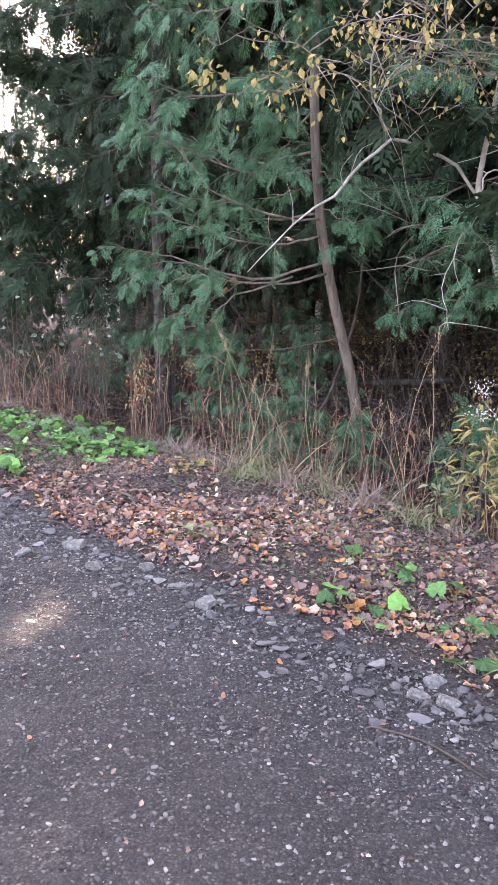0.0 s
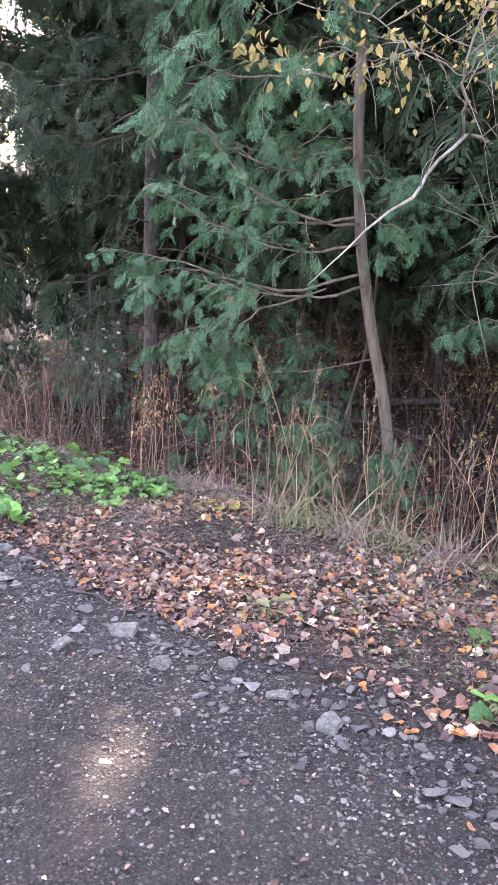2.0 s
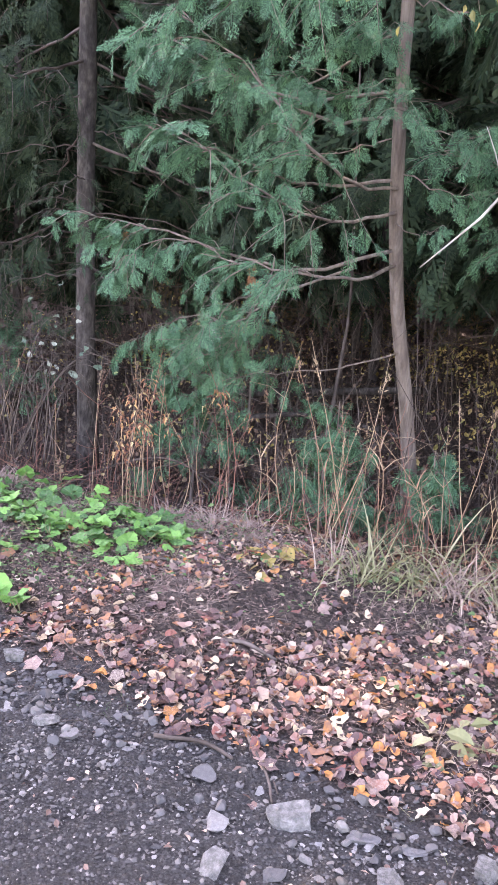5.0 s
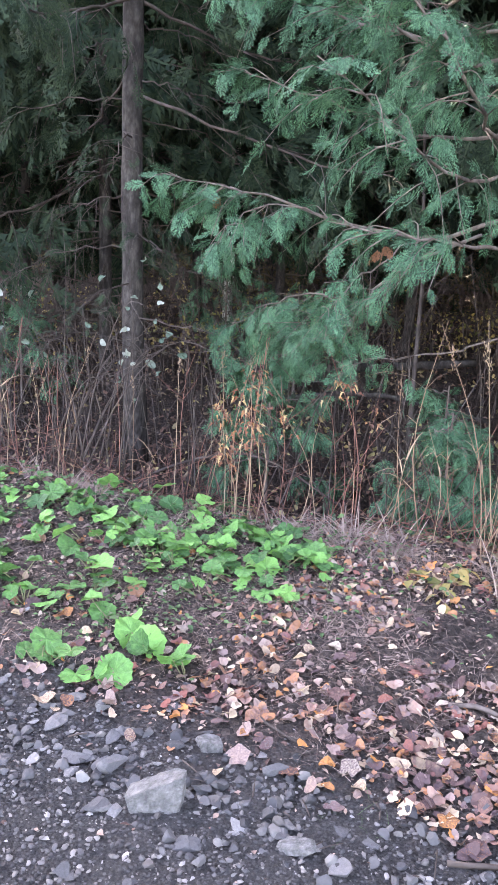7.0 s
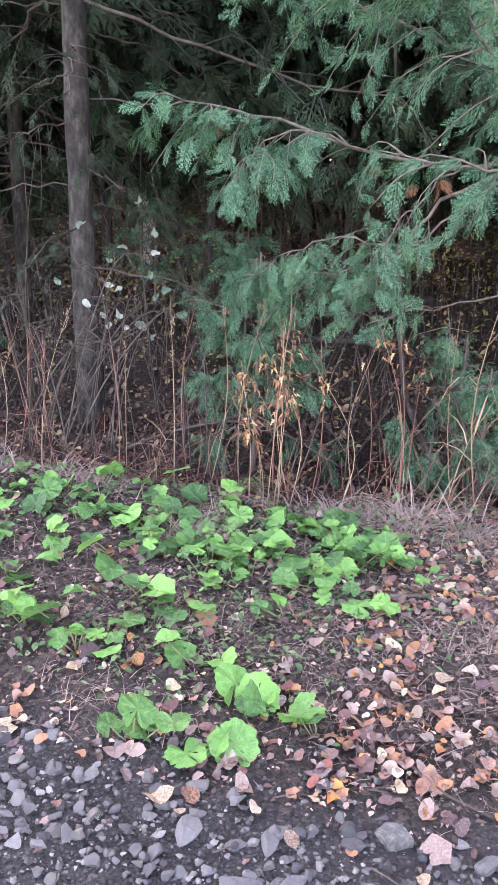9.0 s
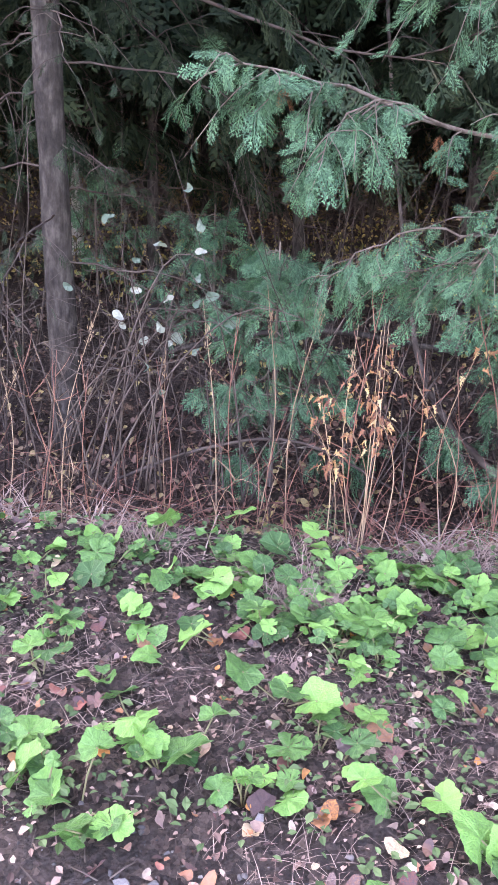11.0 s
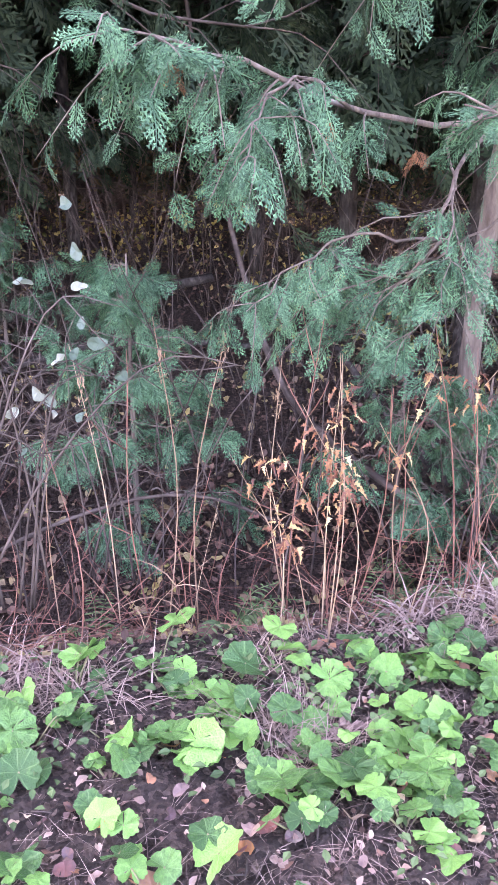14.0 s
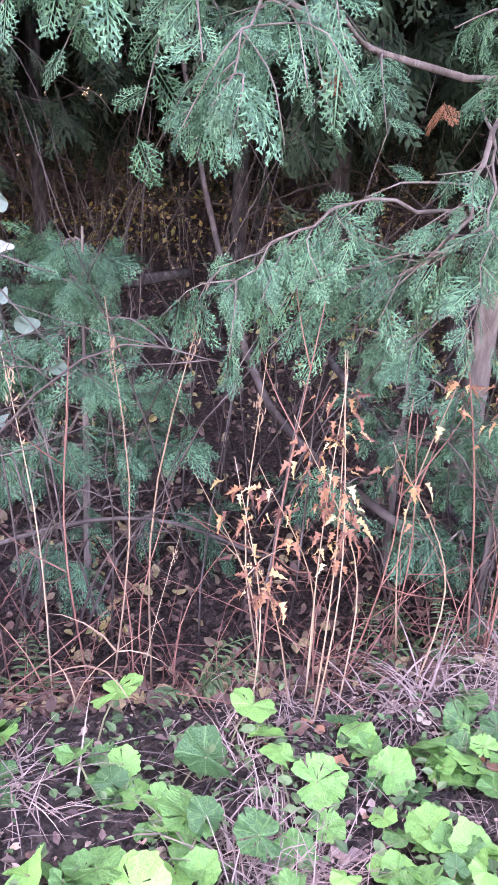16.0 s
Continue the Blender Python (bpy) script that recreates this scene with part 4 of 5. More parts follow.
thin = Geo()
for i in range(900):
    x, y = rng.uniform(-9.5, -1.5), 4.55 + abs(rng.normal(0, 0.7))
    z = float(height(x, y)) + rng.uniform(-0.02, 0.1)
    d = unit(rng.normal(size=3) * (1, 0.7, 0.5) + (0, 0, 0.45)) * rng.uniform(0.12, 0.55)
    p = np.array([x, y, z])
    thin.add(*tube(spline([p, p + d * 0.5 + rng.normal(0, 0.03, 3), p + d], 5), [0.0022, 0.0008], 4))
tagged(part("brushwood", thin, REDTWIG), "low tangle of thin reddish dead stems along the ditch", "undergrowth", kind="stuff")

# ---- shrub with pale felted leaves ----
def bare_shrub(at, count, tall, seed, fan, leaves, label, leaf_mat=PALELEAF):
    q = np.random.default_rng(seed)
    root = thing("shrub", at, label, "shrub")
    stems, leaf = [], Geo()
    for i in range(count):
        w, ln = q.uniform(0, 6.28), tall * q.uniform(0.6, 1.1)
        d = np.array([math.cos(w) * fan[0] + fan[2], math.sin(w) * fan[1] + fan[3], 1.0])
        b = np.array(at) + np.array([q.normal(0, 0.12), q.normal(0, 0.08), 0])
        p = spline([b, b + d * ln * (0.35, 0.35, 0.5), b + d * ln * (0.8, 0.8, 0.85), b + d * ln * (1.25, 1.25, 0.8 + q.uniform(-0.15, 0.25))], 12)
        wood = Geo().add(*tube(p, [0.005, 0.003, 0.0011], 5))
        for _ in range(5):
            k = int(q.integers(4, 11))
            v = unit(q.normal(size=3) * (1, 0.8, 0.6) + (0, 0, 0.3)) * q.uniform(0.12, 0.4)
            tw = spline([p[k], p[k] + v * 0.5 + q.normal(0, 0.02, 3), p[k] + v], 5)
            wood.add(*tube(tw, [0.0018, 0.0007], 4))
        stems.append(wood)
    for wood in stems:
        part("stem", wood, TWIG, root, at=at)
    if leaves is not None:
        n = len(leaves)
        m = poses(np.array(leaves), q.normal(size=(n, 3)) * (1, 0.5, 0.6), q.normal(size=(n, 3)) * 0.5 + [-0.2, -1, 0.5], q.uniform(0.04, 0.075, n))
        leaf.many(disc_leaf(oval_outline, 1, 0.3, 4, 0.03), m)
        part("leaves", leaf, leaf_mat, root, "pale grey-green leaves", False, at=at)
    return root


qs = np.random.default_rng(81)
pale = np.array([(-6.72, 4.78, 1.03), (-6.7, 4.69, 0.74), (-6.66, 4.68, 0.68), (-6.78, 4.75, 0.66)]).tolist() + (np.array([-6.68, 4.75, 0.78]) + qs.normal(0, (0.16, 0.12, 0.24), (14, 3))).tolist() + (np.array([-7.6, 4.9, 0.75]) + qs.normal(0, (0.5, 0.2, 0.2), (14, 3))).tolist()
bare_shrub((-7.1, 4.72, 0.0), 13, 0.95, 82, (0.5, 0.3, 0.25, 0.0), pale, "bare twiggy shrub holding a few pale round leaves")
bare_shrub((-6.85, 4.75, 0.0), 6, 1.1, 89, (0.25, 0.15, 0.1, 0.0), None, "thin upright bare shrub on the bank")
bare_shrub((-7.75, 4.8, 0.0), 11, 0.9, 83, (0.6, 0.3, 0.0, 0.0), None, "bare tangled shrub of thin grey stems")
bare_shrub((-8.6, 4.9, 0.0), 11, 0.9, 84, (0.6, 0.3, 0.0, 0.0), None, "bare tangled shrub of thin grey stems")
bare_shrub((-9.6, 5.2, 0.0), 11, 1.0, 85, (0.6, 0.3, 0.0, 0.0), (np.array([-9.4, 5.0, 0.7]) + qs.normal(0, (0.5, 0.2, 0.2), (20, 3))).tolist(), "bare twiggy shrub holding a few pale round leaves")
bare_shrub((-6.45, 5.2, -0.25), 8, 0.7, 86, (0.7, 0.3, 0.2, 0.0), None, "bare tangled shrub of thin brown stems")
bare_shrub((-5.0, 5.1, -0.25), 8, 0.8, 87, (0.7, 0.3, 0.0, 0.0), None, "bare tangled shrub of thin brown stems")
bare_shrub((-3.4, 4.9, -0.1), 7, 0.8, 88, (0.5, 0.3, 0.0, 0.0), None, "bare tangled shrub of thin brown stems")


# ---- tall dry stalks along the crest of the bank ----
def stalk_kind(name, label, tall, seed, mat, head):
    q = np.random.default_rng(seed)
    root = thing(name, (0, 0, 0), label, "dry stalk", "dry stalks on the bank")
    p = spline([(0, 0, -0.05), (q.normal(0, 0.02), q.normal(0, 0.02), tall * 0.5), (q.normal(0, 0.07), q.normal(0, 0.07), tall)], 8)
    part("stem", Geo().add(*tube(p, [0.0026, 0.002, 0.0009], 5)), mat, root)
    g = Geo()
    if head == "plume":
        n = 26
        u = q.uniform(0.82, 1, n)
        at = np.array([p[0] * 0 + p[int(a * 7)] for a in u]) + q.normal(0, (0.007, 0.007, 0.03), (n, 3))
        g.many(NARROW, poses(at, q.normal(size=(n, 3)) * 0.5 + [0, 0, 1], q.normal(size=(n, 3)), q.uniform(0.012, 0.024, n)))
        tagged(part("seed_head", g, mat, root, smooth=False), kind="stuff")
    elif head == "blades":
        n = 5
        at = p[q.integers(1, 6, n)]
        w = q.uniform(0, 6.28, n)
        g.many(blade(1.1, 0.014), poses(at, np.stack([np.cos(w), np.sin(w), np.full(n, 1.5)], 1), np.stack([-np.cos(w), -np.sin(w), np.full(n, 0.6)], 1), q.uniform(0.15, 0.32, n)))
        for v, f in zip(np.split(g.v[0], n), [g.f[0][:len(g.f[0]) // n]] * n):
            part("dry_blade", Geo().add(v, f), mat, root, smooth=False)
    elif head == "twigs":
        for i in range(5):
            k = int(q.integers(3, 7))
            d = unit(q.normal(size=3) * (1, 1, 0.2) + (0, 0, 0.7)) * q.uniform(0.08, 0.22)
            part("side_twig", Geo().add(*tube(spline([p[k], p[k] + d * 0.6, p[k] + d + (0, 0, 0.02)], 4), [0.002, 0.0008], 4)), mat, root)
    return root


STALKS = [stalk_kind("dry_stalk", "tall straw-coloured grass stalk with a thin seed head", 0.95, 1, STRAW, "plume"),
          stalk_kind("dry_stalk", "dry straw stalk with hanging withered blades", 0.8, 2, STRAW, "blades"),
          stalk_kind("dry_stalk", "thin reddish bare stalk with few side twigs", 0.85, 3, REDTWIG, "twigs"),
          stalk_kind("dry_stalk", "bare brown weed stalk standing on the bank", 0.7, 4, REDTWIG, "plain"),
          stalk_kind("dry_stalk", "pale bent straw stalk with side twigs", 0.75, 5, STRAW, "twigs")]
used = set()
qk = np.random.default_rng(91)
spots = []
for lo, hi, n in ((-10, -7.2, 46), (-6.4, -4.6, 30), (-4.7, -2.6, 74), (-2.6, -1.0, 26), (-7.2, -6.4, 10)):
    spots += [(qk.uniform(lo, hi), 4.42 + abs(qk.normal(0, 0.2)) + (0.2 if lo == -6.4 else 0)) for _ in range(n)]
for x, y in spots:
    k = int(qk.choice(5, p=(0.22, 0.2, 0.24, 0.17, 0.17)))
    m = pose(x, y, float(height(x, y)) - 0.01, qk.normal(0, 10), qk.normal(0, 10), qk.uniform(0, 360))
    s = 0.45 + 0.75 * qk.uniform(0, 1) ** 1.2 + (0.3 if y > 4.75 else 0)
    if k not in used:
        used.add(k)
        STALKS[k].matrix_basis, ob = m, STALKS[k]
    else:
        ob = copy_thing(STALKS[k], m)
    ob.scale = (s, s, s)


# ---- weeds with orange leaves, goldenrod ----
def leafy_weed(name, at, tall, stems, leaf_mat, leaf, size, count, label, seed, low=0.35, stem_mat=STRAW, fan=0.08, fluff=False, shape=SMALL, clump=0.035):
    shape = LOBED if leaf_mat is ORANGELEAF else shape
    q = np.random.default_rng(seed)
    root = thing(name, at, label, "weed")
    for s in range(stems):
        b = np.array(at) + [q.normal(0, fan), q.normal(0, fan), -0.04]
        h = tall * q.uniform(0.75, 1.05)
        p = spline([b, b + [q.normal(0, 0.04), q.normal(0, 0.04), h * 0.5], b + [q.normal(0, 0.1), q.normal(0, 0.08), h]], 12)
        st = part("stem", Geo().add(*tube(p, [0.0026, 0.0019, 0.0009], 5)), stem_mat, root, at=at)
        tuft = np.sort(q.uniform(low, 1, 5))
        u = tuft[q.integers(0, 5, count)] if leaf_mat is ORANGELEAF else q.uniform(low, 1, count)
        k = (u * 11).astype(int)
        w = q.uniform(0, 6.28, count)
        out = np.stack([np.cos(w), np.sin(w), q.uniform(-1.8, 0.1, count) if leaf_mat is ORANGELEAF else q.uniform(-1.0, 0.3, count)], 1)
        pts = p[k] + out * q.uniform(0, clump * 2, count)[:, None]
        part("leaves", Geo().many(shape, poses(pts, out, q.normal(size=(count, 3)) * 0.5 + [0, 0, 1], size * q.uniform(0.6, 1.2, count))), leaf_mat, st, smooth=False, at=at)
        if fluff:
            n = 60
            g = Geo().many(SMALL, poses(p[-1] + q.normal(0, (0.035, 0.035, 0.03), (n, 3)), q.normal(size=(n, 3)), q.normal(size=(n, 3)), np.full(n, 0.016)))
            part("seed_head", g, FLUFF, st, "whitish fluffy seed head", False, at=at)
    return root


H = lambda x, y: (x, y, float(height(x, y)))
leafy_weed("orange_weed", H(-5.86, 4.55), 0.96, 5, ORANGELEAF, None, 0.032, 34, "dead weed with curled orange and rust leaves", 101, 0.6, fan=0.04)
leafy_weed("orange_weed", H(-5.6, 4.62), 0.93, 2, ORANGELEAF, None, 0.034, 16, "thin dead weed with orange leaf tufts on top", 102, 0.88)
leafy_weed("orange_weed", H(-5.97, 4.6), 0.72, 2, ORANGELEAF, None, 0.038, 22, "dead weed with curled orange and rust leaves", 103, 0.6, fan=0.05)
leafy_weed("orange_weed", H(-5.35, 4.7), 0.95, 2, ORANGELEAF, None, 0.032, 12, "thin dead weed with orange leaf tufts on top", 104, 0.9, REDTWIG)
leafy_weed("yellow_weed", H(-6.33, 5.5), 0.28, 1, YELLOWLEAF, None, 0.045, 20, "small plant with bright yellow leaves in the ditch", 105, 0.4)
leafy_weed("goldenrod", H(-2.42, 4.5), 0.95, 4, YELLOWLEAF, None, 0.09, 46, "yellowing goldenrod with fluffy whitish seed heads", 106, 0.3, REDTWIG, 0.09, True, NARROW)
leafy_weed("goldenrod", H(-2.0, 4.45), 0.9, 3, YELLOWLEAF, None, 0.09, 40, "yellowing goldenrod with fluffy whitish seed heads", 107, 0.3, REDTWIG, 0.09, True, NARROW)
leafy_weed("green_weed", H(-2.7, 4.5), 0.62, 2, GRASS, None, 0.09, 40, "upright green weed with narrow leaves", 108, 0.2, STRAW, 0.05, False, NARROW)
leafy_weed("yellow_weed", H(-4.75, 4.15), 0.14, 4, YELLOWLEAF, None, 0.07, 9, "low clump of yellowed leaves on the bank", 109, 0.5, STRAW, 0.07)
leafy_weed("green_weed", H(-3.55, 3.05), 0.13, 3, GRASS, None, 0.09, 9, "small yellow-green seedling among fallen leaves", 110, 0.2, STRAW, 0.02)


# ---- grass clumps and withered thatch ----
def grass_clump(at, n, tall, seed, mat, label, lean=0.5, fan=0.06, bend=0.9):
    q = np.random.default_rng(seed)
    w = q.uniform(0, 6.28, n)
    b = np.array(at) + np.column_stack([q.normal(0, fan, n), q.normal(0, fan, n), np.full(n, -0.015)])
    d = np.stack([np.cos(w), np.sin(w), q.uniform(0.6, 3.0, n) / max(lean, 0.05) * 0.5], 1)
    nr = np.stack([-np.cos(w), -np.sin(w), np.full(n, 0.8)], 1)
    g = Geo()
    for k, bd in enumerate((bend * 0.5, bend, bend * 1.5)):
        g.many(blade(bd, 0.011 if tall > 0.2 else 0.008), poses(b[k::3], d[k::3], nr[k::3], (tall * q.uniform(0.4, 1.1, n))[k::3]))
    ob = part("grass_clump", g.mesh("grass_clump", False, at), mat)
    ob.location = at
    return tagged(ob, label, "grass", "grass clumps", "stuff")


GREENISH, DRY = "clump of long yellow-green grass on the bank", "matted clump of withered brown grass"
for i, (x, y, n, h, mat) in enumerate([(-4.25, 4.2, 60, 0.5, GRASS), (-4.05, 4.3, 70, 0.45, GRASS), (-3.8, 4.28, 80, 0.4, THATCH), (-3.5, 4.3, 80, 0.35, GRASS), (-3.25, 4.4, 70, 0.35, THATCH), (-2.9, 4.4, 60, 0.35, GRASS),
                                       (-2.5, 4.3, 60, 0.3, THATCH), (-4.45, 4.3, 50, 0.4, THATCH), (-2.95, 3.55, 40, 0.16, GRASS), (-3.6, 3.75, 60, 0.2, THATCH), (-5.25, 4.5, 70, 0.3, THATCH), (-5.6, 4.5, 70, 0.28, THATCH), (-5.05, 4.5, 60, 0.3, THATCH),
                                       (-6.1, 4.35, 60, 0.22, THATCH), (-6.02, 3.95, 160, 0.2, THATCH), (-6.12, 4.05, 160, 0.22, THATCH), (-5.0, 4.42, 140, 0.22, THATCH), (-5.25, 4.38, 140, 0.2, THATCH), (-6.7, 4.3, 150, 0.2, THATCH), (-5.45, 4.42, 120, 0.2, THATCH), (-6.55, 4.3, 60, 0.25, THATCH), (-5.75, 4.3, 60, 0.2, THATCH), (-6.85, 4.45, 70, 0.25, THATCH), (-7.3, 4.5, 70, 0.3, THATCH), (-4.2, 2.95, 24, 0.1, GRASS), (-3.45, 2.72, 18, 0.12, GRASS), (-4.6, 2.65, 24, 0.1, HERB),
                                       (-4.05, 3.55, 50, 0.16, THATCH), (-4.3, 4.35, 26, 0.75, GRASS), (-3.95, 4.4, 22, 0.7, GRASS), (-3.6, 4.45, 26, 0.65, GRASS), (-3.2, 4.35, 24, 0.55, THATCH), (-2.8, 4.3, 60, 0.4, GRASS), (-3.3, 3.9, 40, 0.2, GRASS), (-2.75, 3.8, 40, 0.18, GRASS), (-3.8, 3.9, 40, 0.18, GRASS), (-2.45, 3.4, 40, 0.14, GRASS), (-8.0, 4.4, 70, 0.3, THATCH), (-1.7, 4.4, 60, 0.4, GRASS), (-3.0, 3.0, 50, 0.15, THATCH), (-4.9, 3.55, 50, 0.13, THATCH), (-5.3, 3.4, 50, 0.12, THATCH)]):
    grass_clump(H(x, y), n if mat is GRASS else n * 2, h, 120 + i, mat, GREENISH if mat is not THATCH else DRY, 0.6 if h > 0.3 else 1.0)

qg = np.random.default_rng(151)
for i in range(150):
    x, y = qg.uniform(-5.4, -1.6) if i % 3 else qg.uniform(-8.5, -5.4), qg.uniform(2.95, 4.5)
    grass_clump(H(x, y), int(qg.integers(90, 220)), qg.uniform(0.09, 0.2), 300 + i, THATCH, "fuzzy tuft of fine mauve-brown withered grass", 1.2, 0.09, 1.4)
g = Geo()
for k, bd in enumerate((0.5, 1.2, 1.9)):
    n = 13000
    x, y = rng.uniform(-9.5, -1, n), rng.normal(3.75, 0.42, n)
    keep = (y > 2.75) & (y < 4.75) & (np.sin(x * 2.3 + 1) + np.sin(y * 4.1 + x) + rng.normal(0, 0.6, n) > -0.2)
    x, y = x[keep], y[keep]
    n = len(x)
    w = rng.uniform(0, 6.28, n)
    g.many(blade(bd, 0.007, 4), poses(on_ground(x, y, 0.003), np.stack([np.cos(w), np.sin(w), rng.uniform(0.1, 0.9, n)], 1), np.stack([rng.normal(0, 0.4, n), rng.normal(0, 0.4, n), np.ones(n)], 1), rng.uniform(0.04, 0.14, n)))
tagged(part("withered_grass", g, THATCH, smooth=False), "thin withered mauve-brown grass matted over the verge", "grass", kind="stuff")
g = Geo()
n = 3600
x, y = rng.uniform(-9.5, -1, n), rng.uniform(2.9, 4.6, n)
keep = np.sin(x * 1.9) + np.sin(y * 3.3 + x * 1.1) + rng.normal(0, 0.7, n) > 0.35
x, y = x[keep], y[keep]
n = len(x)
w = rng.uniform(0, 6.28, n)
g.many(SMALL, poses(on_ground(x, y, 0.0) + np.column_stack([np.zeros(n), np.zeros(n), rng.uniform(0.005, 0.06, n)]), np.stack([np.cos(w), np.sin(w), rng.uniform(-0.2, 0.6, n)], 1), np.stack([rng.normal(0, 0.3, n), rng.normal(0, 0.3, n), np.ones(n)], 1), rng.uniform(0.014, 0.036, n)))
n = 4600
x, y = rng.uniform(-8.5, -5.0, n), rng.uniform(2.95, 4.45, n)
tuft = np.sin(x * 5.3 + y * 2) + np.sin(y * 6.1 - x * 2.2) + rng.normal(0, 0.5, n) > 0.1
x, y = x[tuft], y[tuft]
n = len(x)
w = rng.uniform(0, 6.28, n)
g.many(SMALL, poses(on_ground(x, y) + np.column_stack([np.zeros(n), np.zeros(n), rng.uniform(0.005, 0.05, n)]), np.stack([np.cos(w), np.sin(w), rng.uniform(-0.2, 0.5, n)], 1), np.stack([rng.normal(0, 0.3, n), rng.normal(0, 0.3, n), np.ones(n)], 1), rng.uniform(0.012, 0.032, n)))
n = 260
x, y = rng.uniform(-9, -1.5, n), rng.normal(4.3, 0.22, n)
w = rng.uniform(0, 6.28, n)
g.many(disc_leaf(oval_outline, 1, 0.2, 6, 0.03, 10), poses(on_ground(x, y) + np.column_stack([np.zeros(n), np.zeros(n), rng.uniform(0.01, 0.1, n)]), np.stack([np.cos(w), np.sin(w), rng.uniform(-0.3, 0.5, n)], 1), np.stack([rng.normal(0, 0.4, n), rng.normal(-0.2, 0.4, n), np.ones(n)], 1), rng.uniform(0.02, 0.045, n)))
tagged(part("ground_herbs", g, HERB, smooth=False), "low creeping green herbs between the fallen leaves", "ground cover", kind="stuff")


# ---- ferns in the ditch ----
def fern(at, seed):
    q = np.random.default_rng(seed)
    g = Geo()
    for i in range(4):
        w = q.uniform(0, 6.28)
        p = spline([at, np.array(at) + [math.cos(w) * 0.1, math.sin(w) * 0.1, 0.1], np.array(at) + [math.cos(w) * 0.25, math.sin(w) * 0.25, 0.08]], 12)
        for k in range(2, 12):
            for s in (-1, 1):
                v = np.array([-math.sin(w) * s, math.cos(w) * s, -0.1])
                g.many(NARROW, poses(p[k:k + 1], [v + [math.cos(w) * 0.4, math.sin(w) * 0.4, 0]], [[0, 0, 1.0]], [0.075 * (1.1 - k / 12)]))
        g.add(*tube(p, 0.0015, 4))
    tagged(part("fern", g, HERB, smooth=False), "small green fern growing in the ditch", "fern", "ferns")


for i, (x, y) in enumerate([(-5.35, 4.85), (-5.6, 4.9), (-6.15, 4.7), (-4.9, 5.0), (-3.6, 4.9), (-6.6, 5.3), (-5.2, 5.4)]):
    fern(H(x, y), 140 + i)


# ---- coltsfoot on the verge ----
COLT_MESH, STEM_MESH = [], []
for s in COLT_SHAPES:
    me = Geo().add(*s).mesh("leaf", True)
    me.materials.append(COLT)
    COLT_MESH.append(me)
me = Geo().add(*tube([(0, 0, 0), (0.05, 0.02, 0.5), (0, 0, 1)], 0.022, 4)).mesh("leaf_stem", True)
me.materials.append(COLT_STEM)
STEM_MESH = me
qc = np.random.default_rng(161)


def coltsfoot(x, y, leaves, size, low=False):
    """A low plant: stems from one root, each with a broad lobed blade."""
    at = H(x, y)
    root = thing("coltsfoot", at, "low coltsfoot plant with broad bright green leaves", "plant", "coltsfoot on the verge")
    for i in range(leaves):
        w, r = qc.uniform(0, 6.28), size * qc.uniform(0.15, 1.1)
        s = size * qc.uniform(0.6, 1.25)
        tip = Vector((math.cos(w) * r, math.sin(w) * r, qc.uniform(0.015, 0.05 if low else 0.085)))
        blade_at = Matrix.Translation(tip) @ Euler((qc.normal(0.26, 0.26), qc.normal(0, 0.24), qc.uniform(0, 6.28))).to_matrix().to_4x4() @ Matrix.Scale(s, 4)
        lf = part("leaf", COLT_MESH[int(qc.integers(0, 7))], COLT, root, m=blade_at)
        base = Vector((tip.x * 0.1, tip.y * 0.1, -0.01))
        st = (tip - base)
        m = Matrix.Translation(base) @ st.to_track_quat("Z", "Y").to_matrix().to_4x4() @ Matrix.Diagonal((0.11, 0.11, st.length, 1))
        part("leaf_stem", STEM_MESH, COLT_STEM, root, m=m)


plants = [(-6.11, 4.4, 2, 0.115), (-6.24, 4.27, 3, 0.12), (-6.37, 4.24, 1, 0.11), (-6.15, 4.14, 2, 0.11), (-5.98, 3.93, 3, 0.125), (-6.64, 4.33, 3, 0.11), (-6.57, 4.12, 3, 0.1), (-6.7, 4.01, 2, 0.1), (-6.41, 4.05, 2, 0.09), (-5.79, 3.98, 3, 0.09),
          (-6.24, 3.22, 4, 0.13), (-6.52, 3.79, 4, 0.1), (-6.0, 3.19, 4, 0.12), (-6.4, 4.42, 2, 0.12), (-6.05, 3.47, 4, 0.11), (-5.75, 3.17, 3, 0.1), (-5.48, 3.04, 5, 0.12), (-5.34, 3.01, 3, 0.1), (-5.61, 2.81, 3, 0.11), (-5.78, 2.8, 4, 0.1), (-5.41, 3.93, 3, 0.12), (-5.45, 4.21, 3, 0.12),
          (-5.51, 3.73, 3, 0.11), (-5.77, 4.02, 3, 0.11), (-5.29, 3.65, 3, 0.1), (-5.57, 4.38, 2, 0.11), (-6.0, 4.17, 4, 0.12), (-5.84, 3.74, 4, 0.1), (-5.15, 3.88, 2, 0.07), (-5.57, 3.54, 3, 0.09),
          (-2.22, 2.93, 3, 0.11), (-2.08, 3.05, 2, 0.1), (-1.88, 3.32, 2, 0.13), (-2.23, 3.41, 4, 0.09), (-1.49, 2.83, 3, 0.1), (-2.58, 3.39, 3, 0.08), (-2.01, 2.83, 2, 0.07), (-1.61, 3.12, 3, 0.09), (-1.73, 2.95, 2, 0.07), (-1.4, 3.3, 4, 0.1)]
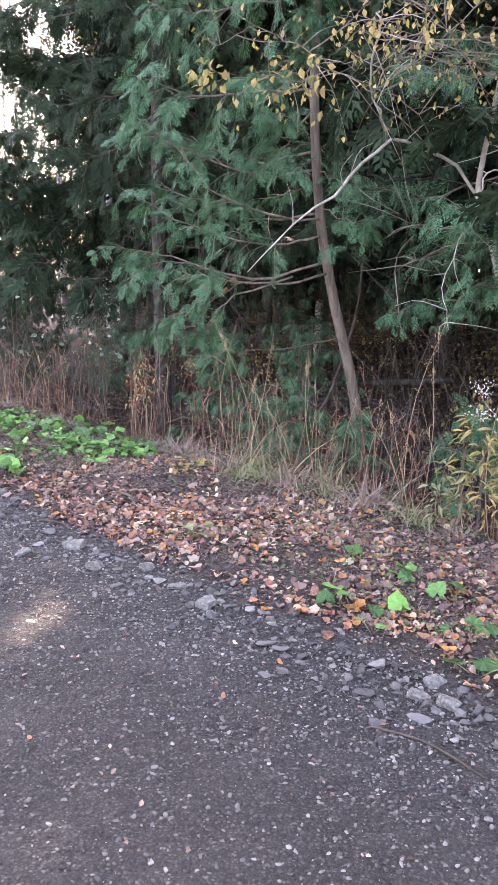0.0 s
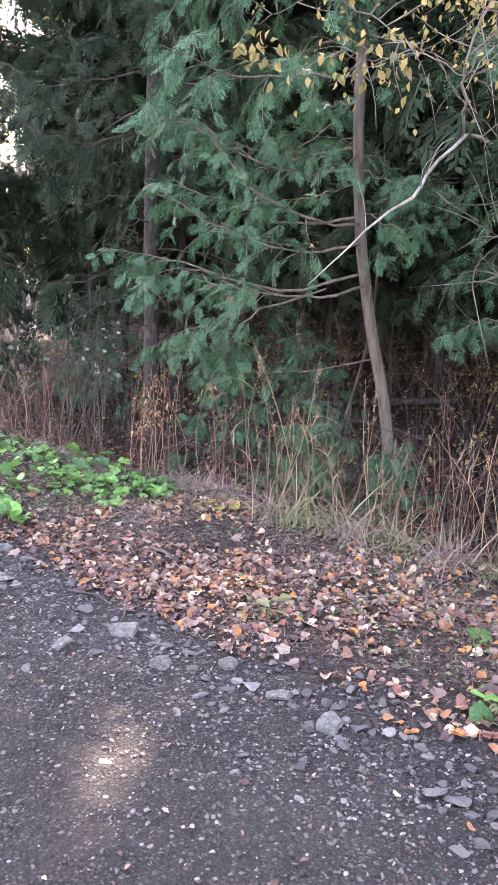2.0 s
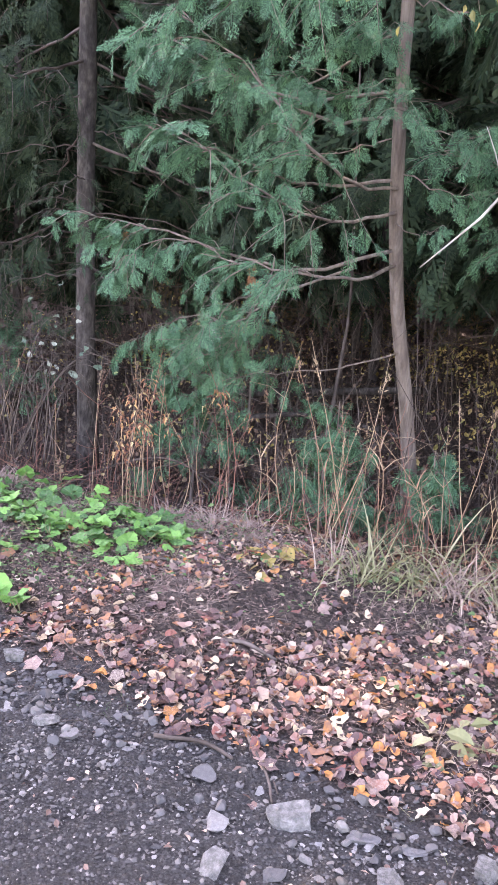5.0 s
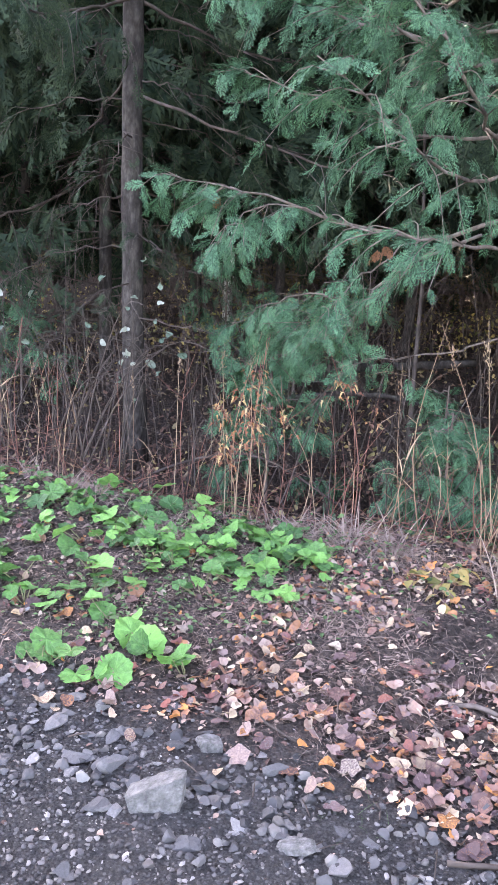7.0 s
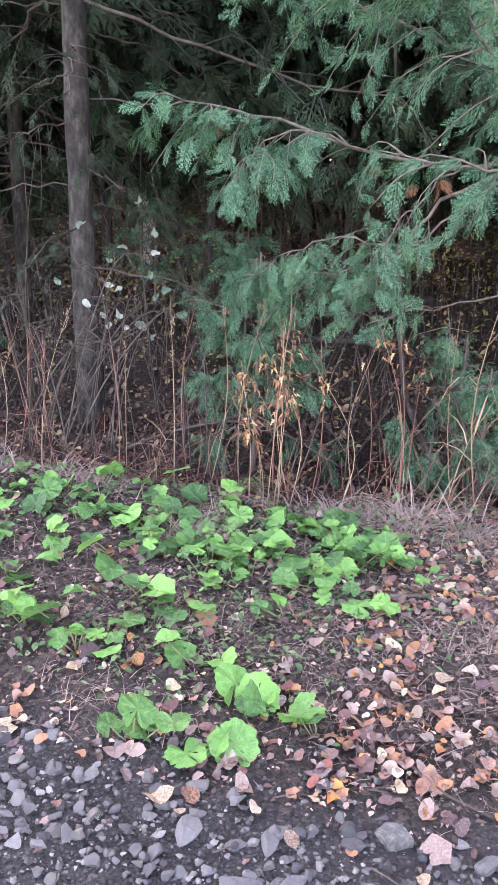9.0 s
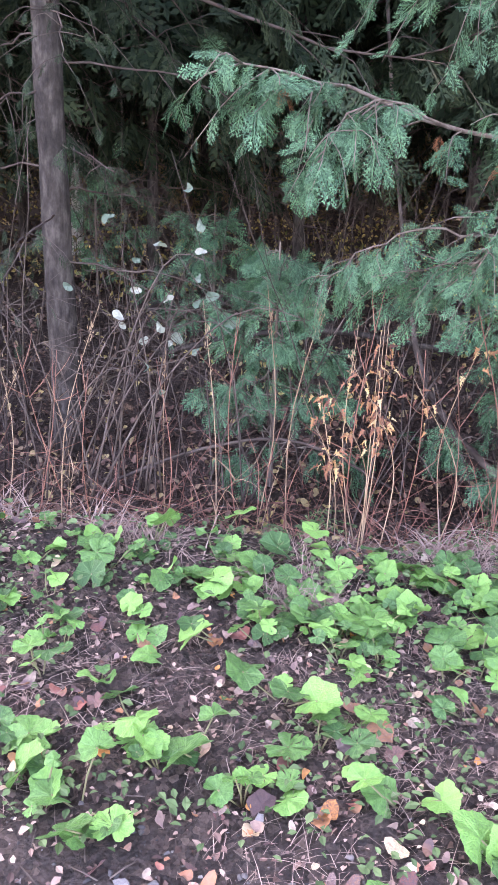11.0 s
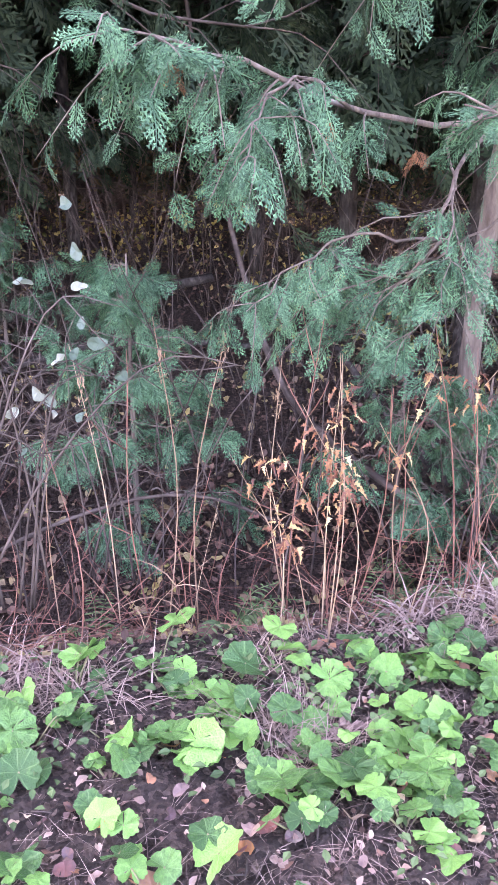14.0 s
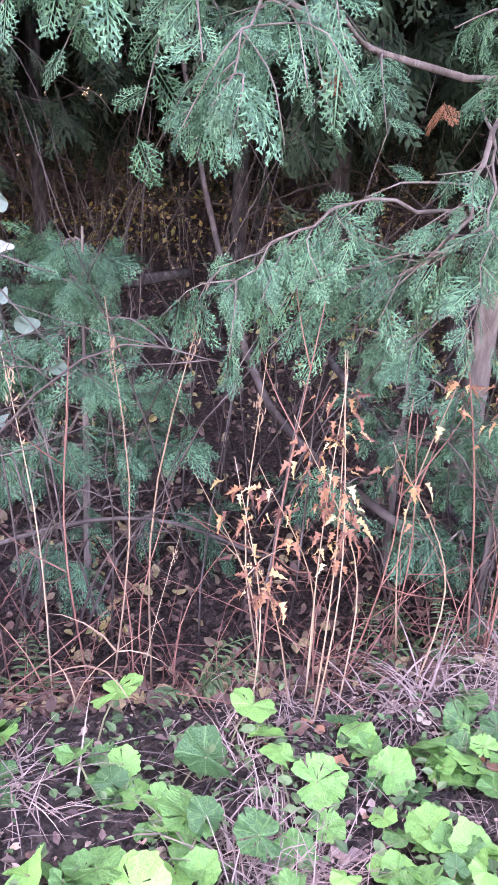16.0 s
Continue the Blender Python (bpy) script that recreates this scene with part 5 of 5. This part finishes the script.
while len(plants) < 275:
    x, y = qc.uniform(-7.7, -5.2) if qc.uniform() < 0.7 else qc.uniform(-10.2, -7.5), qc.uniform(2.95, 4.36)
    edge = 3.05 + 0.75 * max(0.0, (x + 6.0)) + 0.25 * math.sin(x * 3.1)
    if y > edge and math.hypot((x + 6.15) / 0.3, (y - 3.5) / 0.22) > 1:
        plants.append((x, y, int(qc.integers(2, 5)), qc.uniform(0.05, 0.11)))
for x, y, k, s in plants:
    coltsfoot(x, y, k, s, y > 3.95 and s < 0.105)

# ---- stones on the road's edge ----
STONES = []
for i in range(8):
    me = Geo().add(*stone_shape((0.24, 0.38, 0.55, 0.3)[i % 4], 170 + i, 3)).mesh("stone", False)
    me.materials.append(STONE)
    STONES.append(me)
PALE_STONES = []
for i in range(4):
    me = Geo().add(*stone_shape((0.62, 0.36, 0.5, 0.32)[i], 179 + 31 * i, 4, True)).mesh("stone", False)
    me.materials.append(STONE_PALE)
    PALE_STONES.append(me)
qr = np.random.default_rng(181)


def stone(x, y, size, kind=None, turn=None, label="grey angular stone lying on the road's edge"):
    k = int(qr.integers(0, 8)) if kind is None else kind
    s = size * np.array([1, qr.uniform(0.7, 1.1), qr.uniform(0.8, 1.1)])
    ob = new("stone", PALE_STONES[0 if "large" in label else k % 4] if "pale" in label else STONES[k])
    flat = (0.24, 0.38, 0.55, 0.3)[k % 4]
    ob.matrix_basis = pose(x, y, float(height(x, y)) + 0.25 * flat * s[2], qr.normal(0, 8), qr.normal(0, 8), qr.uniform(0, 360) if turn is None else turn) @ Matrix.Diagonal((*s, 1))
    tagged(ob, label, "stone", "stones along the road")


stone(-5.1, 2.45, 0.21, 2, 20, "large pale flat-topped stone on the gravel")
for x, y, s in [(-3.8, 2.46, 0.15), (-3.48, 2.38, 0.12), (-3.46, 2.54, 0.1), (-3.28, 2.57, 0.11), (-2.97, 2.52, 0.12), (-2.7, 2.47, 0.16), (-2.62, 2.53, 0.09), (-3.19, 2.31, 0.07), (-2.52, 2.58, 0.07), (-2.24, 2.4, 0.09), (-2.17, 2.4, 0.09), (-2.03, 2.26, 0.07), (-1.55, 2.5, 0.13), (-1.57, 2.64, 0.12), (-1.44, 2.53, 0.11),
                (-1.8, 2.59, 0.1), (-1.71, 2.37, 0.08), (-1.46, 2.38, 0.1), (-1.61, 2.35, 0.08), (-1.36, 2.5, 0.08), (-1.55, 2.24, 0.07), (-1.46, 2.68, 0.09), (-4.71, 2.46, 0.13), (-4.75, 2.53, 0.09), (-5.09, 2.72, 0.12), (-5.28, 2.5, 0.09), (-5.55, 2.58, 0.09), (-5.18, 2.66, 0.08), (-4.87, 2.72, 0.09),
                (-4.87, 2.46, 0.08), (-4.57, 2.44, 0.09), (-5.22, 2.33, 0.08), (-5.36, 2.61, 0.08), (-5.38, 2.48, 0.1), (-4.95, 2.34, 0.08), (-5.16, 2.12, 0.06), (-3.1, 2.5, 0.09), (-3.36, 2.44, 0.08), (-3.6, 2.5, 0.1), (-3.9, 2.2, 0.12), (-3.98, 2.35, 0.1), (-3.75, 2.25, 0.09), (-4.1, 2.5, 0.09)]:
    stone(x, y, s * qr.uniform(0.9, 1.1), label="pale grey broken stone on the road's edge" if s > 0.105 else "grey angular stone lying on the road's edge")
for i in range(285):
    x = qr.uniform(-7.0, -0.8)
    y = 2.45 + qr.normal(0, 0.22)
    if y < 3.1:
        stone(x, y, 0.022 + 0.04 * qr.uniform(0, 1) ** 2 + (0.015 if x < -5 else 0))

RUBBLE = [stone_shape((0.4, 0.6, 0.5, 0.7)[i], 220 + i) for i in range(4)]
g = Geo()
for i, s in enumerate(RUBBLE):
    n = 230
    x = np.concatenate([rng.uniform(-7.2, -4.7, n * 6 // 10), rng.uniform(-4.7, -0.8, n - n * 6 // 10)])
    y = 2.55 + rng.normal(0, 0.15, n)
    size = 0.018 + 0.045 * rng.uniform(0, 1, n) ** 2
    m = lying(on_ground(x, y), size, 0.25)
    m[:, 2, 3] += size * 0.12
    g.many(s, m)
tagged(part("stone_rubble", g, RUBBLE_MAT, smooth=False), "small grey and bluish stones strewn along the road's edge", "stones", kind="stuff")
CHIPS = [stone_shape(0.55, 190 + i, 1) for i in range(4)]
g = Geo()
for s in CHIPS:
    n = 13000
    x, y = rng.uniform(-8, 0.6, n), np.concatenate([rng.uniform(0.3, 2.7, n * 6 // 10), rng.normal(2.35, 0.3, n - n * 6 // 10)])
    size = 0.006 + 0.024 * rng.uniform(0, 1, n) ** 3
    g.many(s, lying(on_ground(x, y, 0.001), size, 0.2))
tagged(part("gravel", g, CHIP, smooth=False), "loose dark and pale gravel chips on the road", "gravel", kind="stuff")

# ---- fallen leaves ----
LEAF_MESH = []
for s in LEAF_SHAPES:
    me = Geo().add(*s).mesh("fallen_leaf", False)
    me.materials.append(FALLEN)
    LEAF_MESH.append(me)
ql = np.random.default_rng(201)
for i in range(290):
    x = ql.uniform(-6.2, -2.0)
    y = 2.62 + abs(ql.normal(0, 0.45)) if i > 30 else ql.uniform(1.2, 2.6)
    if y > 4.2:
        continue
    s = ql.uniform(0.03, 0.085) if y > 2.6 else ql.uniform(0.02, 0.04)
    ob = new("fallen_leaf", LEAF_MESH[int(ql.integers(0, 5))])
    ob.matrix_basis = pose(x, y, float(height(x, y)) + 0.008 + 0.1 * s, ql.normal(0, 14), ql.normal(0, 14), ql.uniform(0, 360)) @ Matrix.Scale(s, 4)
    tagged(ob, "curled dry autumn leaf lying on the ground", "fallen leaf", "fallen leaves")
g = Geo()
for s in LEAF_SHAPES:
    n = 2700
    x, y = np.where(rng.uniform(size=n) < 0.65, rng.uniform(-5.3, -1.6, n), rng.uniform(-10, -0.6, n)), rng.uniform(2.65, 4.6, n)
    clump = np.sin(x * 3.1 + np.sin(y * 2.7)) + np.sin(y * 4.3 - x * 1.7) + 0.6 * np.sin(x * 9.0 + y * 7.0)
    keep = (rng.uniform(size=n) < np.where(y < 3.9, 1.0, 0.6)) & (clump + rng.normal(0, 0.7, n) > -0.8) & (y > 2.72 + 0.12 * np.sin(x * 2.2) + 0.08 * np.sin(x * 6.1))
    x, y = x[keep], y[keep]
    g.many(s, lying(on_ground(x, y, 0.012), 0.018 + 0.05 * rng.uniform(0, 1, len(x)) ** 1.9, 0.45))
tagged(part("leaf_litter", g, FALLEN_MANY, smooth=False), "tan, rust and mauve fallen leaves scattered over the verge", "leaf litter", kind="stuff")
g = Geo()
for s in (SMALL, LEAF_SHAPES[1], LEAF_SHAPES[2]):
    n = 7500
    x, y = rng.uniform(-12, 1, n), 4.6 + 11 * rng.uniform(0, 1, n) ** 1.4
    g.many(s, lying(on_ground(x, y, 0.02), rng.uniform(0.025, 0.075, n), 0.6))
tagged(part("forest_leaf_litter", g, LITTER, smooth=False), "brown leaf litter on the forest floor", "leaf litter", kind="stuff")


g = Geo()
for i in range(900):
    x, y, w, ln = rng.uniform(-9, -1), 2.5 + abs(rng.normal(0.9, 0.6)), rng.uniform(0, 6.28), rng.uniform(0.02, 0.09)
    z = float(height(x, y)) + 0.006
    d = np.array([math.cos(w), math.sin(w), rng.uniform(-0.05, 0.2)]) * ln
    g.add(*tube([(x, y, z), np.array([x, y, z]) + d * 0.5 + (0, 0, 0.003), np.array([x, y, z]) + d], rng.uniform(0.0012, 0.003), 4))
tagged(part("twig_debris", g, TWIG), "small broken twigs strewn over the verge", "twigs", kind="stuff")


g = Geo()
n = 14000
x, y = rng.uniform(-9, -1, n), np.where(rng.uniform(size=n) < 0.95, rng.uniform(2.7, 4.7, n), rng.uniform(1.2, 2.8, n))
g.many(SMALL, lying(on_ground(x, y, 0.006), 0.01 + 0.022 * rng.uniform(0, 1, n) ** 2, 0.4))
tagged(part("leaf_crumbs", g, CRUMBS, smooth=False), "broken crumbs of dead leaves on the soil", "leaf litter", kind="stuff")


# ---- sticks ----
def stick(pts, r, mat=TWIG, label="short grey broken stick lying on the verge"):
    p = [(x, y, float(height(x, y)) + r + dz) for x, y, dz in pts]
    tagged(part("stick", Geo().add(*tube(spline(p, 8), [r, r * 0.7], 6, 0.08)), mat), label, "stick", "sticks")


stick([(-4.35, 2.58, 0.0), (-4.2, 2.63, 0.008), (-4.08, 2.62, 0.0)], 0.008, TWIG)
stick([(-4.1, 2.75, 0.0), (-3.95, 2.6, 0.005), (-3.88, 2.5, 0.0)], 0.006, TWIG)
stick([(-1.55, 2.2, 0.0), (-1.35, 2.25, 0.005), (-1.1, 2.22, 0.0)], 0.005)
stick([(-4.5, 3.25, 0.0), (-4.4, 3.28, 0.01), (-4.25, 3.25, 0.0)], 0.01)
stick([(-5.3, 3.75, 0.0), (-5.15, 3.8, 0.008), (-5.03, 3.78, 0.0)], 0.009, TWIG)
stick([(-6.6, 4.3, 0.02), (-6.3, 4.35, 0.05), (-6.0, 4.15, 0.02)], 0.0015, TWIG, "thin brown stem lying over the bank")
stick([(-6.6, 4.5, 0.05), (-6.4, 4.6, 0.12), (-6.1, 4.45, 0.03)], 0.0014, TWIG, "thin brown stem lying over the bank")
stick([(-5.1, 3.0, 0.0), (-5.0, 2.9, 0.004), (-4.86, 2.86, 0.0)], 0.006)
